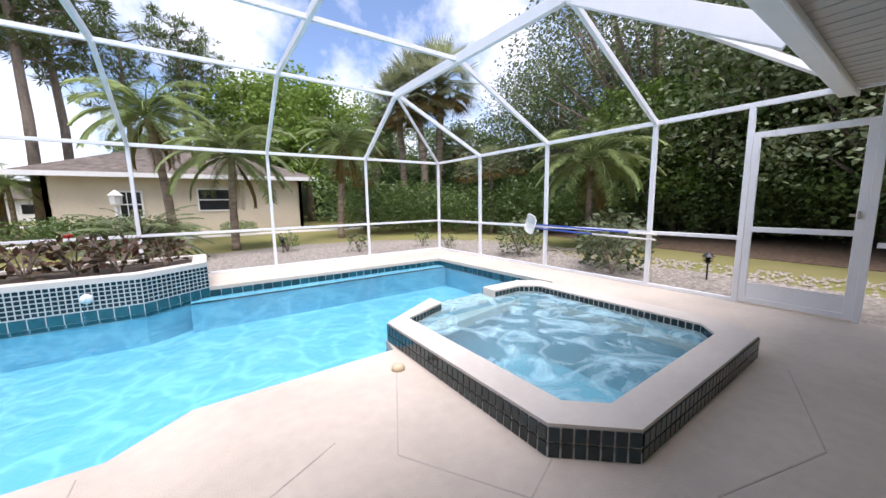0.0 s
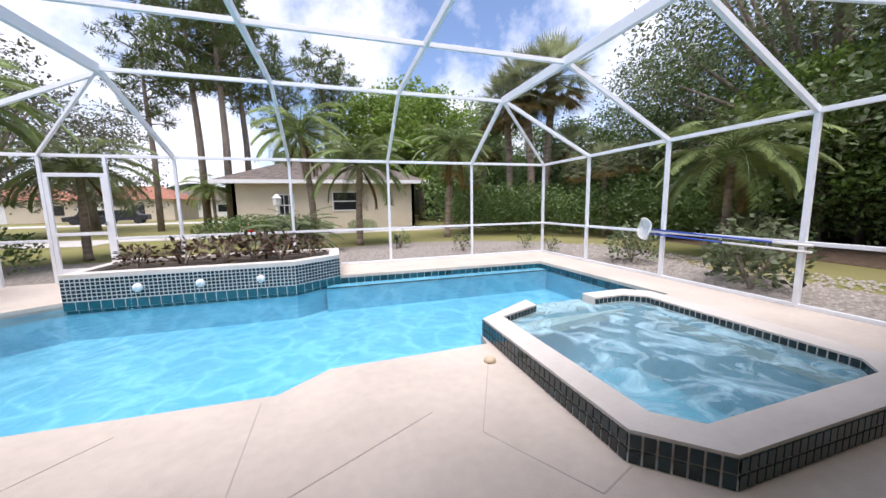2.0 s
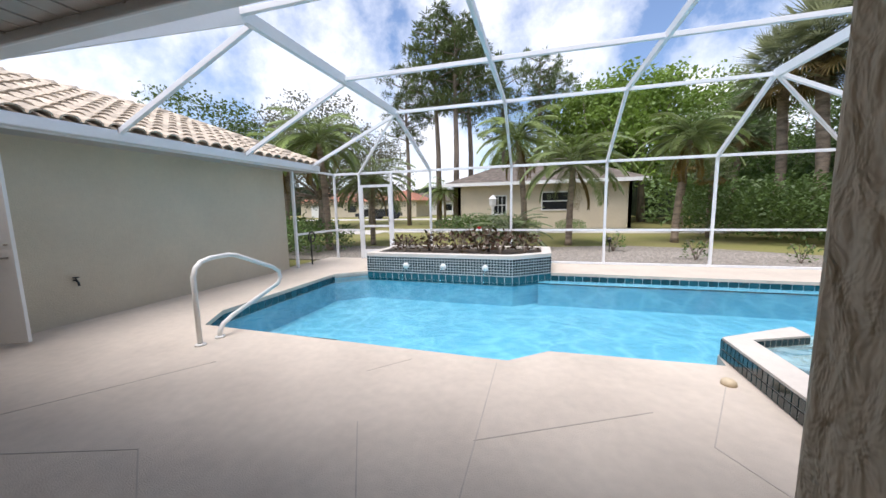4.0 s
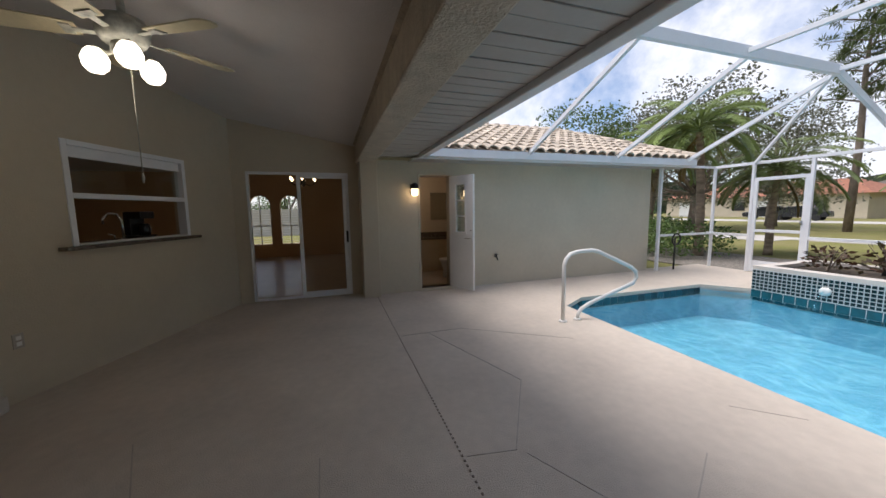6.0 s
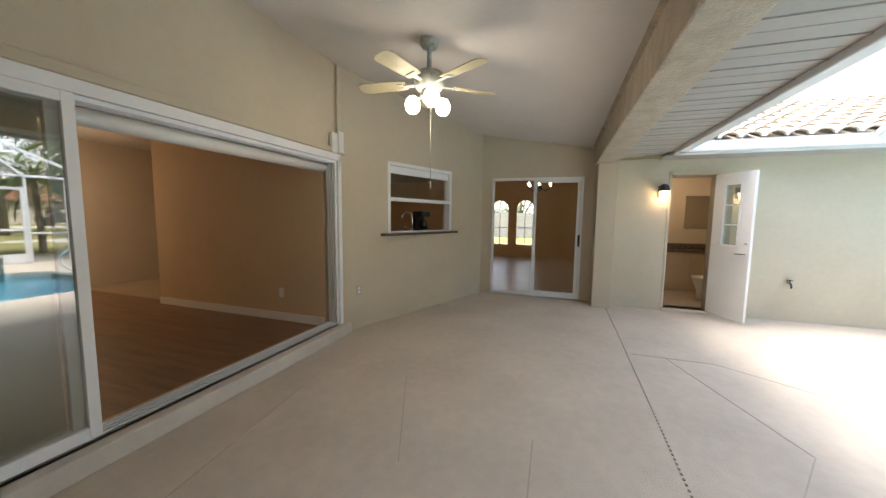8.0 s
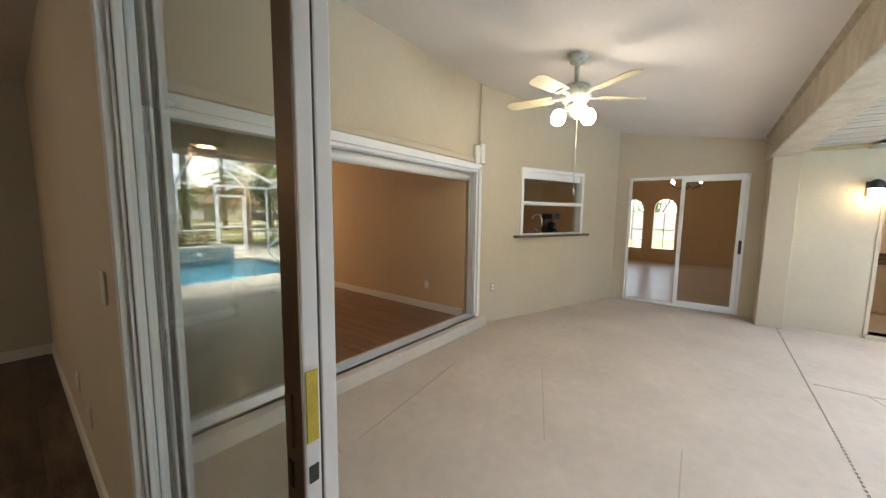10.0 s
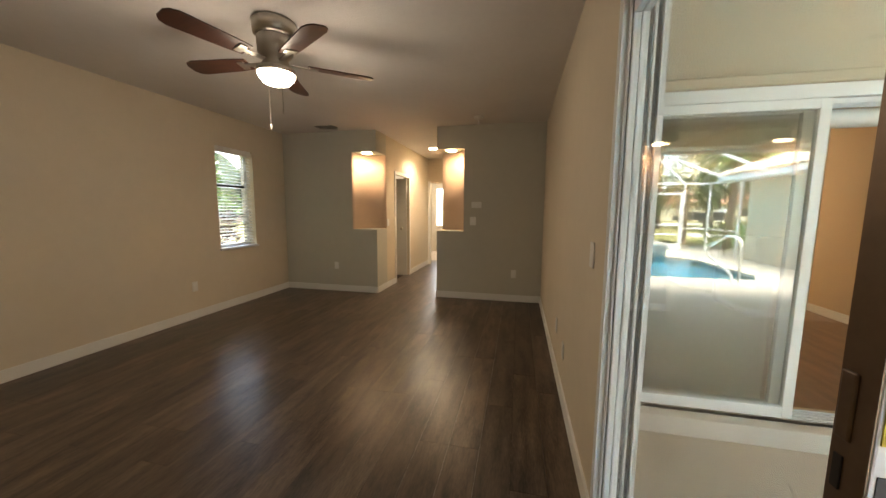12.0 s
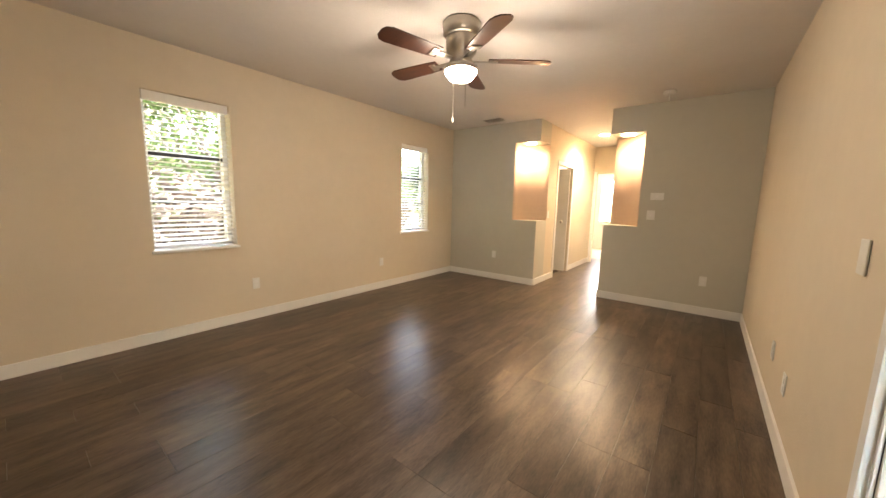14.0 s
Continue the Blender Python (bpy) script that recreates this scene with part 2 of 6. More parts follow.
M = dict(
    deck=material("deck_coating", (0.64, 0.555, 0.46), 0.85, var=0.09, scale=1.3, bump=0.5, bscale=130, spec=0.25),
    joint=material("deck_joint", (0.50, 0.44, 0.37), 0.9, var=0.1),
    stucco=material("stucco_tan", (0.59, 0.53, 0.41), 0.9, var=0.05, scale=1.5, bump=0.5, bscale=70, spec=0.2),
    stucco_in=material("stucco_lanai", (0.57, 0.495, 0.375), 0.9, var=0.04, scale=1.5, bump=0.4, bscale=70, spec=0.2),
    ceil=material("ceiling_paint", (0.71, 0.675, 0.65), 0.9, var=0.03, scale=2, bump=0.3, bscale=90, spec=0.2),
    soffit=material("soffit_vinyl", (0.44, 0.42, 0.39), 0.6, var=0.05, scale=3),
    white=material("white_aluminium", (0.80, 0.81, 0.82), 0.45, var=0.03, scale=4),
    trim=material("white_trim", (0.78, 0.77, 0.74), 0.5, var=0.03, scale=3),
    room=material("room_paint", (0.66, 0.58, 0.46), 0.85, var=0.03, scale=1.2, bump=0.15, bscale=90, spec=0.25),
    greywall=material("room_grey_paint", (0.53, 0.51, 0.44), 0.85, var=0.03, scale=1.2, bump=0.15, bscale=90, spec=0.25),
    niche=material("niche_paint", (0.66, 0.50, 0.38), 0.85, var=0.03, scale=2),
    orange=material("living_paint", (0.60, 0.45, 0.29), 0.85, var=0.04, scale=1.2),
    plank=material("dark_laminate", (0.140, 0.097, 0.067), 0.30, spec=0.4, var=0.25, scale=3.0, bump=0.12, bscale=24, stretch=(5.0, 0.9, 1), rnd=0.25,
                   color2=(0.026, 0.018, 0.014)),
    plank2=material("brown_laminate", (0.22, 0.12, 0.07), 0.35, var=0.25, scale=2.2, stretch=(7, 0.7, 1), rnd=0.2),
    subfloor=material("subfloor", (0.03, 0.022, 0.018), 0.7),
    tilefloor=material("floor_tile", (0.45, 0.36, 0.26), 0.3, var=0.08, scale=2),
    teal=material("teal_tile", (0.012, 0.085, 0.11), 0.12, var=0.2, scale=12, rnd=0.4, spec=0.6),
    darktile=material("dark_green_tile", (0.012, 0.032, 0.036), 0.14, var=0.2, scale=12, rnd=0.45, spec=0.6),
    grout=material("white_grout", (0.62, 0.64, 0.62), 0.85, var=0.08),
    coping=material("coping", (0.66, 0.60, 0.53), 0.85, var=0.07, scale=2, bump=0.4, bscale=120, spec=0.25),
    column=material("stucco_knockdown", (0.56, 0.49, 0.39), 0.9, var=0.12, scale=9, bump=1.0, bscale=48, spec=0.2, stretch=(1, 1, 0.7)),
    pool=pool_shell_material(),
    spashell=material("spa_plaster", (0.16, 0.46, 0.54), 0.6, var=0.15, scale=2.0),
    water=water_material("pool_water", (0.80, 0.97, 1.0), 6.5, 1.0),
    spawater=water_material("spa_water", (0.66, 0.88, 0.95), 7.0, 0.9, foam=0.7),
    glass=glass_material("clear_glass", (0.93, 0.96, 0.94), (0.05, 0.8, 4.0)),
    tinted=glass_material("tinted_glass", (0.74, 0.77, 0.72), (0.30, 0.6, 2.5)),
    mirror=material("mirror", (0.85, 0.86, 0.86), 0.02, metal=1.0, var=0.0),
    shade=material("roller_shade", (0.56, 0.58, 0.48), 0.9, var=0.04),
    chrome=material("chrome", (0.75, 0.75, 0.74), 0.18, metal=1.0, var=0.02),
    nickel=material("brushed_nickel", (0.46, 0.43, 0.38), 0.28, metal=1.0, var=0.04),
    black=material("black_metal", (0.02, 0.02, 0.02), 0.45, var=0.1),
    walnut=material("walnut_blade", (0.06, 0.02, 0.011), 0.3, var=0.25, scale=5, stretch=(1, 8, 1)),
    bronze=material("bronze_finish", (0.17, 0.115, 0.075), 0.35, metal=0.5, var=0.1, scale=8),
    cream=material("cream_blade", (0.62, 0.55, 0.36), 0.5, var=0.1, scale=6),
    ironwhite=material("antique_white_metal", (0.60, 0.60, 0.52), 0.5, var=0.25, scale=30),
    bulb=material("lit_frosted_glass", (0.9, 0.88, 0.8), 0.4, var=0.0, emit=(1.0, 0.88, 0.68), power=3.5),
    bulb2=material("lit_lamp", (0.9, 0.8, 0.6), 0.4, var=0.0, emit=(1.0, 0.72, 0.40), power=4.5),
    label=material("yellow_label", (0.75, 0.60, 0.06), 0.6, var=0.15, scale=20),
    rooftile=material("barrel_tile", (0.62, 0.52, 0.40), 0.75, var=0.22, scale=5, rnd=0.15, bump=0.2, bscale=40),
    shingle=material("shingle_roof", (0.20, 0.165, 0.135), 0.9, var=0.3, scale=3, bump=0.6, bscale=14),
    nbwall=material("neighbour_stucco", (0.66, 0.57, 0.43), 0.9, var=0.06, scale=1),
    redroof=material("terracotta_roof", (0.40, 0.17, 0.10), 0.85, var=0.2, scale=3),
    dark=material("dark_opening", (0.02, 0.022, 0.025), 0.15, var=0.2),
    grass=material("lawn", (0.19, 0.20, 0.06), 0.95, var=0.25, scale=0.5, bump=1.0, bscale=40, color2=(0.25, 0.215, 0.10), spec=0.1),
    gravel=material("gravel", (0.37, 0.33, 0.28), 0.95, var=0.3, scale=12, bump=1.0, bscale=28, spec=0.15),
    pebble=material("pebble", (0.42, 0.375, 0.32), 0.9, var=0.25, scale=15),
    concrete=material("concrete", (0.55, 0.52, 0.47), 0.9, var=0.1, scale=2),
    mulch=material("leaf_litter", (0.20, 0.13, 0.08), 0.95, var=0.35, scale=9, bump=1.0, bscale=30),
    soil=material("soil", (0.10, 0.075, 0.05), 0.95, var=0.3, scale=8, bump=1.0, bscale=25),
    bark=material("pine_bark", (0.34, 0.27, 0.21), 0.95, var=0.3, scale=4, bump=1.0, bscale=12, stretch=(1, 1, 0.35)),
    palmbark=material("palm_trunk", (0.42, 0.32, 0.23), 0.95, var=0.3, scale=3, bump=1.0, bscale=9, stretch=(1, 1, 3)),
    leafgrey=material("grey_oak_leaf", (0.24, 0.25, 0.16), 0.6, var=0.3, scale=2.5, trans=0.2, rnd=0.2),
    leafdark=material("oak_leaf", (0.20, 0.25, 0.11), 0.5, var=0.3, scale=2.5, trans=0.25, rnd=0.25),
    leafmid=material("leaf", (0.18, 0.28, 0.075), 0.5, var=0.3, scale=2.0, trans=0.3, rnd=0.25),
    leafbright=material("bright_leaf", (0.30, 0.44, 0.08), 0.5, var=0.25, scale=2.0, trans=0.35, rnd=0.2),
    needle=material("pine_needles", (0.20, 0.26, 0.10), 0.6, var=0.3, scale=1.5, trans=0.2, rnd=0.2),
    frond=material("palm_frond", (0.33, 0.42, 0.14), 0.45, var=0.3, scale=1.5, trans=0.3, rnd=0.25),
    frondy=material("dry_frond", (0.34, 0.23, 0.07), 0.7, var=0.3, scale=2, trans=0.2, rnd=0.2),
    cabbage=material("cabbage_palm_leaf", (0.42, 0.46, 0.25), 0.5, var=0.25, scale=1.5, trans=0.4, rnd=0.25),
    redleaf=material("red_leaf", (0.12, 0.03, 0.025), 0.5, var=0.4, scale=6, trans=0.2, color2=(0.05, 0.07, 0.02)),
    flower=material("red_flower", (0.65, 0.03, 0.03), 0.5, var=0.1),
    blue=material("blue_pole", (0.03, 0.08, 0.42), 0.35, var=0.05),
    plastic=material("white_plastic", (0.75, 0.74, 0.70), 0.5, var=0.04),
    cabinet=material("cream_cabinet", (0.62, 0.50, 0.33), 0.5, var=0.05),
    counter=material("granite", (0.22, 0.17, 0.13), 0.25, var=0.4, scale=40),
    carpaint=material("dark_car_paint", (0.025, 0.027, 0.03), 0.25, var=0.1),
    brush=material("dry_brush", (0.17, 0.13, 0.10), 0.9, var=0.35, scale=5, rnd=0.2),
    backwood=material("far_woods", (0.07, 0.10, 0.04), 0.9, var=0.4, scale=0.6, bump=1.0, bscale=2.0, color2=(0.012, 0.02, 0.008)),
)

# deeper worm-like relief of the knockdown stucco
for n_ in M["column"].node_tree.nodes:
    if n_.type == 'BUMP':
        n_.inputs["Distance"].default_value = 0.014
        src_ = n_.inputs["Height"].links[0].from_node
        src_.inputs["Detail"].default_value, src_.inputs["Distortion"].default_value = 3.0, 0.4

# ---- builders ----
class Build:
    """Collects boxes, tubes and polygons into one mesh."""

    def __init__(self):
        self.v, self.f = [], []

    def add(self, vs, fs):
        k = len(self.v)
        self.v += [tuple(p) for p in vs]
        self.f += [tuple(i + k for i in f) for f in fs]
        return self

    def box(self, x0, x1, y0, y1, z0, z1, m=None):
        p = [Vector((x, y, z)) for z in (z0, z1) for x, y in ((x0, y0), (x1, y0), (x1, y1), (x0, y1))]
        if m is not None:
            p = [m @ q for q in p]
        return self.add(p, [(3, 2, 1, 0), (4, 5, 6, 7), (0, 1, 5, 4), (1, 2, 6, 5), (2, 3, 7, 6), (3, 0, 4, 7)])

    def beam(self, a, b, w, h, up=(0, 0, 1)):
        a, b = Vector(a), Vector(b)
        d = (b - a).normalized()
        u = Vector(up)
        if abs(d.dot(u)) > 0.98:
            u = Vector((0, 1, 0))
        s = d.cross(u).normalized() * (w / 2)
        t = s.cross(d).normalized() * (h / 2)
        p = [q + i * s + j * t for q in (a, b) for i, j in ((-1, -1), (1, -1), (1, 1), (-1, 1))]
        return self.add(p, [(0, 1, 2, 3), (7, 6, 5, 4), (4, 5, 1, 0), (5, 6, 2, 1), (6, 7, 3, 2), (7, 4, 0, 3)])

    def tube(self, pts, radii, n=8):
        pts = [Vector(p) for p in pts]
        if not isinstance(radii, (list, tuple)):
            radii = [radii] * len(pts)
        k0 = len(self.v)
        ref = Vector((0.3, 0.9, 0.2)).normalized()
        for i, p in enumerate(pts):
            d = (pts[min(i + 1, len(pts) - 1)] - pts[max(i - 1, 0)]).normalized()
            r = ref - d * ref.dot(d)
            if r.length < 0.1:
                r = Vector((1, 0, 0)) - d * d.x
            r.normalize()
            s = d.cross(r)
            for j in range(n):
                a = 2 * math.pi * j / n
                self.v.append(tuple(p + (r * math.cos(a) + s * math.sin(a)) * radii[i]))
        for i in range(len(pts) - 1):
            for j in range(n):
                a, b = k0 + i * n + j, k0 + i * n + (j + 1) % n
                self.f.append((a, b, b + n, a + n))
        self.f.append(tuple(k0 + j for j in reversed(range(n))))
        e = k0 + (len(pts) - 1) * n
        self.f.append(tuple(e + j for j in range(n)))
        return self

    def lathe(self, prof, c, n=20):
        """prof: (radius, z) rows from the bottom up round the axis at c."""
        k0 = len(self.v)
        for r, z in prof:
            for j in range(n):
                a = 2 * math.pi * j / n
                self.v.append((c[0] + r * math.cos(a), c[1] + r * math.sin(a), c[2] + z))
        for i in range(len(prof) - 1):
            for j in range(n):
                a, b = k0 + i * n + j, k0 + i * n + (j + 1) % n
                self.f.append((a, b, b + n, a + n))
        self.f.append(tuple(k0 + j for j in reversed(range(n))))
        e = k0 + (len(prof) - 1) * n
        self.f.append(tuple(e + j for j in range(n)))
        return self

    def prism(self, poly, z0, z1, caps=True):
        n = len(poly)
        vs = [(x, y, z0) for x, y in poly] + [(x, y, z1) for x, y in poly]
        fs = [(i, (i + 1) % n, (i + 1) % n + n, i + n) for i in range(n)]
        if caps:
            fs += [tuple(reversed(range(n))), tuple(range(n, 2 * n))]
        return self.add(vs, fs)

    def make(self, name, mat, parent=None, bevel=0.0, smooth=False):
        me = bpy.data.meshes.new(name)
        me.from_pydata(self.v, [], self.f)
        me.materials.append(M[mat] if isinstance(mat, str) else mat)
        if smooth:
            me.polygons.foreach_set("use_smooth", [True] * len(me.polygons))
        me.update()
        o = new(name, me)
        if parent:
            o.parent = parent
        if bevel:
            b = o.modifiers.new("bevel", 'BEVEL')
            b.width, b.segments, b.limit_method = bevel, 2, 'ANGLE'
        return o


def empty(name, place=(0, 0, 0), rz=0):
    o = new(name)
    o.empty_display_size = 0.1
    o.matrix_basis = pose(*place, 0, 0, rz)
    return o


def structure(o, label, category):
    return tagged(o, label, category, kind="structure")


def slab(name, outer, holes, z0, z1, mat):
    """A flat slab with holes."""
    cu = bpy.data.curves.new(name, 'CURVE')
    cu.dimensions, cu.fill_mode = '2D', 'BOTH'
    for poly in [outer, *holes]:
        s = cu.splines.new('POLY')
        s.points.add(len(poly) - 1)
        for p, q in zip(s.points, poly):
            p.co = (q[0], q[1], 0, 1)
        s.use_cyclic_u = True
    cu.extrude = (z1 - z0) / 2
    tmp = new("tmp", cu)
    dg = bpy.context.evaluated_depsgraph_get()
    me = bpy.data.meshes.new_from_object(tmp.evaluated_get(dg))
    bpy.data.objects.remove(tmp)
    bpy.data.curves.remove(cu)
    for v in me.vertices:
        v.co.z += (z0 + z1) / 2
    me.materials.clear()
    me.materials.append(M[mat])
    return new(name, me)


def wall(name, p0, p1, thick, z0, z1, mat, openings=(), label="", parent=None):
    """A wall whose visible face runs p0 to p1, thickened to the left of that way. openings: (from, to, bottom, top)."""
    p0, p1 = Vector((*p0, 0)), Vector((*p1, 0))
    length = (p1 - p0).length
    d = (p1 - p0).normalized()
    m = Matrix.Translation(p0) @ Matrix((( d.x, -d.y, 0, 0), (d.y, d.x, 0, 0), (0, 0, 1, 0), (0, 0, 0, 1)))
    b = Build()
    at = 0.0
    for s0, s1, a, c in sorted(openings):
        if s0 > at:
            b.box(at, s0, 0, thick, z0, z1, m)
        if a > z0:
            b.box(s0, s1, 0, thick, z0, a, m)
        if c < z1:
            b.box(s0, s1, 0, thick, c, z1, m)
        at = s1
    if at < length:
        b.box(at, length, 0, thick, z0, z1, m)
    o = b.make(name, mat, parent)
    structure(o, label or "painted plain wall", "wall")
    return o


# ---- setting: ground, deck, pool ----
POOL = [(-3.45, 2.40), (0.35, 2.27), (0.72, 2.57), (2.20, 2.61), (2.24, 2.85), (2.95, 3.28), (4.40, 3.28), (5.48, 3.35),
        (5.42, 6.60), (0.86, 6.68), (0.10, 6.10), (-3.15, 6.16), (-3.75, 5.70), (-3.78, 2.95)]
SPA_OUT = [(2.24, 0.94), (2.58, 0.63), (4.55, 0.63), (4.78, 0.86), (4.78, 3.05), (4.52, 3.28), (3.03, 3.28), (2.24, 2.81)]
SPA_IN = [(2.475, 1.03), (2.67, 0.845), (4.33, 0.865), (4.515, 1.02), (4.515, 2.87), (4.32, 3.035), (3.03, 3.035), (2.475, 2.80)]
deck_outer = [(-5.42, -0.2), (-5.45, -2.45), (-2.6, -3.62), (0.98, -3.62), (0.98, -0.45), (6.45, -0.45), (6.45, 8.03), (-5.42, 8.03)]
deck = slab("floor_deck", deck_outer, [POOL, [(2.5, 0.85), (4.5, 0.85), (4.5, 3.05), (2.5, 2.72)]], -0.10, 0.0, "deck")
structure(deck, "beige textured pool deck with scored joints", "floor")
lines = [((-3.1, 0.10), (-1.7, 0.54)), ((-1.7, 0.54), (-0.95, 0.05)), ((-0.95, 0.05), (-1.0, -0.26)), ((-0.9, 0.10), (-0.45, 0.32)),
         ((-3.1, -0.22), (-3.1, 0.53)), ((-3.1, 0.53), (-2.33, 1.60)), ((-0.15, 0.41), (-0.54, 1.11)), ((0.26, 0.59), (0.26, 2.2)),
         ((0.25, 1.12), (1.38, 1.70)), ((1.62, 1.41), (2.02, 2.2)), ((1.62, 1.41), (1.98, 0.82)), ((1.98, 0.82), (2.26, 0.92)), ((2.65, 0.34), (3.43, 0.11)),
         ((3.43, 0.11), (4.46, 0.43)), ((-0.83, 1.77), (-0.53, 2.09)),
         ((0.11, -2.78), (-1.34, -2.98)), ((0.0, -3.06), (0.11, -2.78)), ((-1.82, -2.25), (-0.81, -1.83)), ((-1.28, -1.1), (-0.75, -1.09))]
for a, b in lines:
    o = Build().beam((*a, 0.0008), (*b, 0.0008), 0.008, 0.004).make("score_line", "joint", deck)
# slotted drain that runs along the lanai's edge
dr = Build()
for i in range(130):
    x = -5.05 + i * 0.042
    dr.box(x, x + 0.016, -0.246 - 0.06 * (i / 130), -0.234 - 0.06 * (i / 130), 0.0015, 0.0042)
dr.make("drain_slots", "bark", deck)

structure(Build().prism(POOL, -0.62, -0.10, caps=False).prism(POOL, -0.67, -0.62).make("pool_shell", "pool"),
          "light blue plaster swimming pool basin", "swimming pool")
pw = Build().add([(x, y, -0.13) for x, y in POOL], [tuple(range(len(POOL)))]).make("water", "water")
structure(pw, "clear rippled turquoise pool water", "water")
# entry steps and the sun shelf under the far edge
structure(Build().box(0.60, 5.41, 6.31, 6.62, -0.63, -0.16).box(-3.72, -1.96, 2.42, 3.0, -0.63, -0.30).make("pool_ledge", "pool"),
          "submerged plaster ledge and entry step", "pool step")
structure(Build().box(0.60, 5.41, 6.30, 6.322, -0.175, -0.156).box(-3.72, -1.955, 2.975, 3.005, -0.32, -0.296).box(-1.985, -1.955, 2.42, 2.975, -0.32, -0.296)
          .make("pool_step_edge", "darktile"), "dark tile line along the pool step", "tile line")


def tile_run(parent, a, b, out, z0, rows, w, h, mat, name="tile", stuff=False, gap=0.011):
    """Rows of glazed tiles along a to b, proud of the face by 4 mm towards out."""
    a, b, out = Vector((*a, 0)), Vector((*b, 0)), Vector((*out, 0)).normalized()
    d = (b - a)
    n = max(1, round(d.length / w))
    step = d.length / n
    d.normalize()
    rot = Matrix(((d.x, out.x, 0, 0), (d.y, out.y, 0, 0), (0, 0, 1, 0), (0, 0, 0, 1)))
    if stuff:
        bb = Build()
        for i in range(n):
            for r in range(rows):
                m = Matrix.Translation(a + d * (i + 0.5) * step + Vector((0, 0, z0 + (r + 0.5) * h))) @ rot
                bb.box(-step / 2 + gap / 2, step / 2 - gap / 2, -0.004, 0.005, -h / 2 + gap / 2, h / 2 - gap / 2, m)
        return tagged(bb.make(name, mat, parent), kind="stuff")
    me = None
    for i in range(n):
        for r in range(rows):
            if me is None:
                o = Build().box(-step / 2 + gap / 2, step / 2 - gap / 2, -0.004, 0.006, -h / 2 + gap / 2, h / 2 - gap / 2).make(name, mat, parent)
                me = o.data
            else:
                o = new(name, me)
                o.parent = parent
            o.matrix_basis = Matrix.Translation(a + d * (i + 0.5) * step + Vector((0, 0, z0 + (r + 0.5) * h))) @ rot


def left_of(a, b):
    d = Vector(b) - Vector(a)
    return (-d.y, d.x)


pool_band = structure(Build().prism([(x, y) for x, y in POOL], -0.21, -0.055, caps=False).make("pool_band", "grout"),
                      "grouted teal tile band at the waterline", "tile band")
# spa
spa = structure(Build().prism(SPA_OUT, -0.3, 0.06, caps=False).make("spa_wall", "grout"), "raised octagonal spa wall faced with dark tiles", "hot tub")
cop = slab("coping", [(3.03, 3.275), (2.245, 2.81), (2.245, 0.945), (2.58, 0.635), (4.55, 0.635), (4.775, 0.865), (4.775, 3.05), (4.52, 3.275), (3.87, 3.275),
                      (3.87, 3.035), (4.32, 3.035), (4.515, 2.87), (4.515, 1.02), (4.33, 0.865), (2.67, 0.845), (2.475, 1.03), (2.475, 2.80), (3.03, 3.035)], [], 0.055, 0.187, "coping")
bv = cop.modifiers.new("bevel", 'BEVEL')
bv.width, bv.segments, bv.limit_method = 0.012, 2, 'ANGLE'
cop.parent = spa
cop["label"] = "beige textured coping"
Build().prism(SPA_IN, -0.8, 0.055, caps=False).prism(SPA_IN, -0.85, -0.8).make("basin", "spashell", spa)
structure(Build().add([(x, y, 0.098) for x, y in SPA_IN], [tuple(range(len(SPA_IN)))]).make("spa_water", "spawater"), "bubbling turquoise spa water with foam", "water")
# spillway of the spa into the pool
Build().box(3.035, 3.865, 3.038, 3.34, 0.05, 0.09).make("spillway", "coping", spa, bevel=0.01)
Build().add([(3.04, 3.036, 0.096), (3.86, 3.036, 0.096), (3.86, 3.33, 0.094), (3.04, 3.33, 0.094), (3.86, 3.40, -0.13), (3.04, 3.40, -0.13)], [(0, 1, 2, 3), (3, 2, 4, 5)]).make("spill_water", "spawater", spa)

# planter with the water spouts
PL = [(-3.17, 6.14), (0.10, 6.08), (0.86, 6.66), (0.86, 7.86), (-3.17, 7.86)]
PLI = [(-3.0, 6.36), (0.03, 6.31), (0.66, 6.78), (0.66, 7.7), (-3.0, 7.7)]
planter = structure(Build().prism(PL, -0.14, 0.36, caps=False).prism(PLI, 0.2, 0.32).make("planter", "grout"),
                    "raised planter faced with small dark green tiles", "planter")
pc = slab("coping", PL, [PLI], 0.36, 0.42, "coping")
pc.parent = planter
Build().prism(PLI, 0.32, 0.34).make("soil", "soil", planter)


def spout(x):
    o = empty("water_spout", (x, 6.09, 0.16))
    Build().lathe([(0.02, -0.05), (0.065, -0.04), (0.07, 0.0), (0.05, 0.03), (0.02, 0.035)], (0, 0, 0)).make("fitting", "plastic", o, smooth=True).matrix_basis = pose(0, 0, 0, 90, 0, 0)
    Build().tube([(0, -0.03, 0), (0, -0.12, -0.02), (0, -0.20, -0.12), (0, -0.23, -0.28)], [0.012, 0.011, 0.012, 0.02]).make("jet", "water", o, smooth=True)
    return tagged(o, "white round spout pouring water from the tiled planter", "water spout", "spouts on the planter")


for x in (-2.2, -1.35, -0.45):
    spout(x)

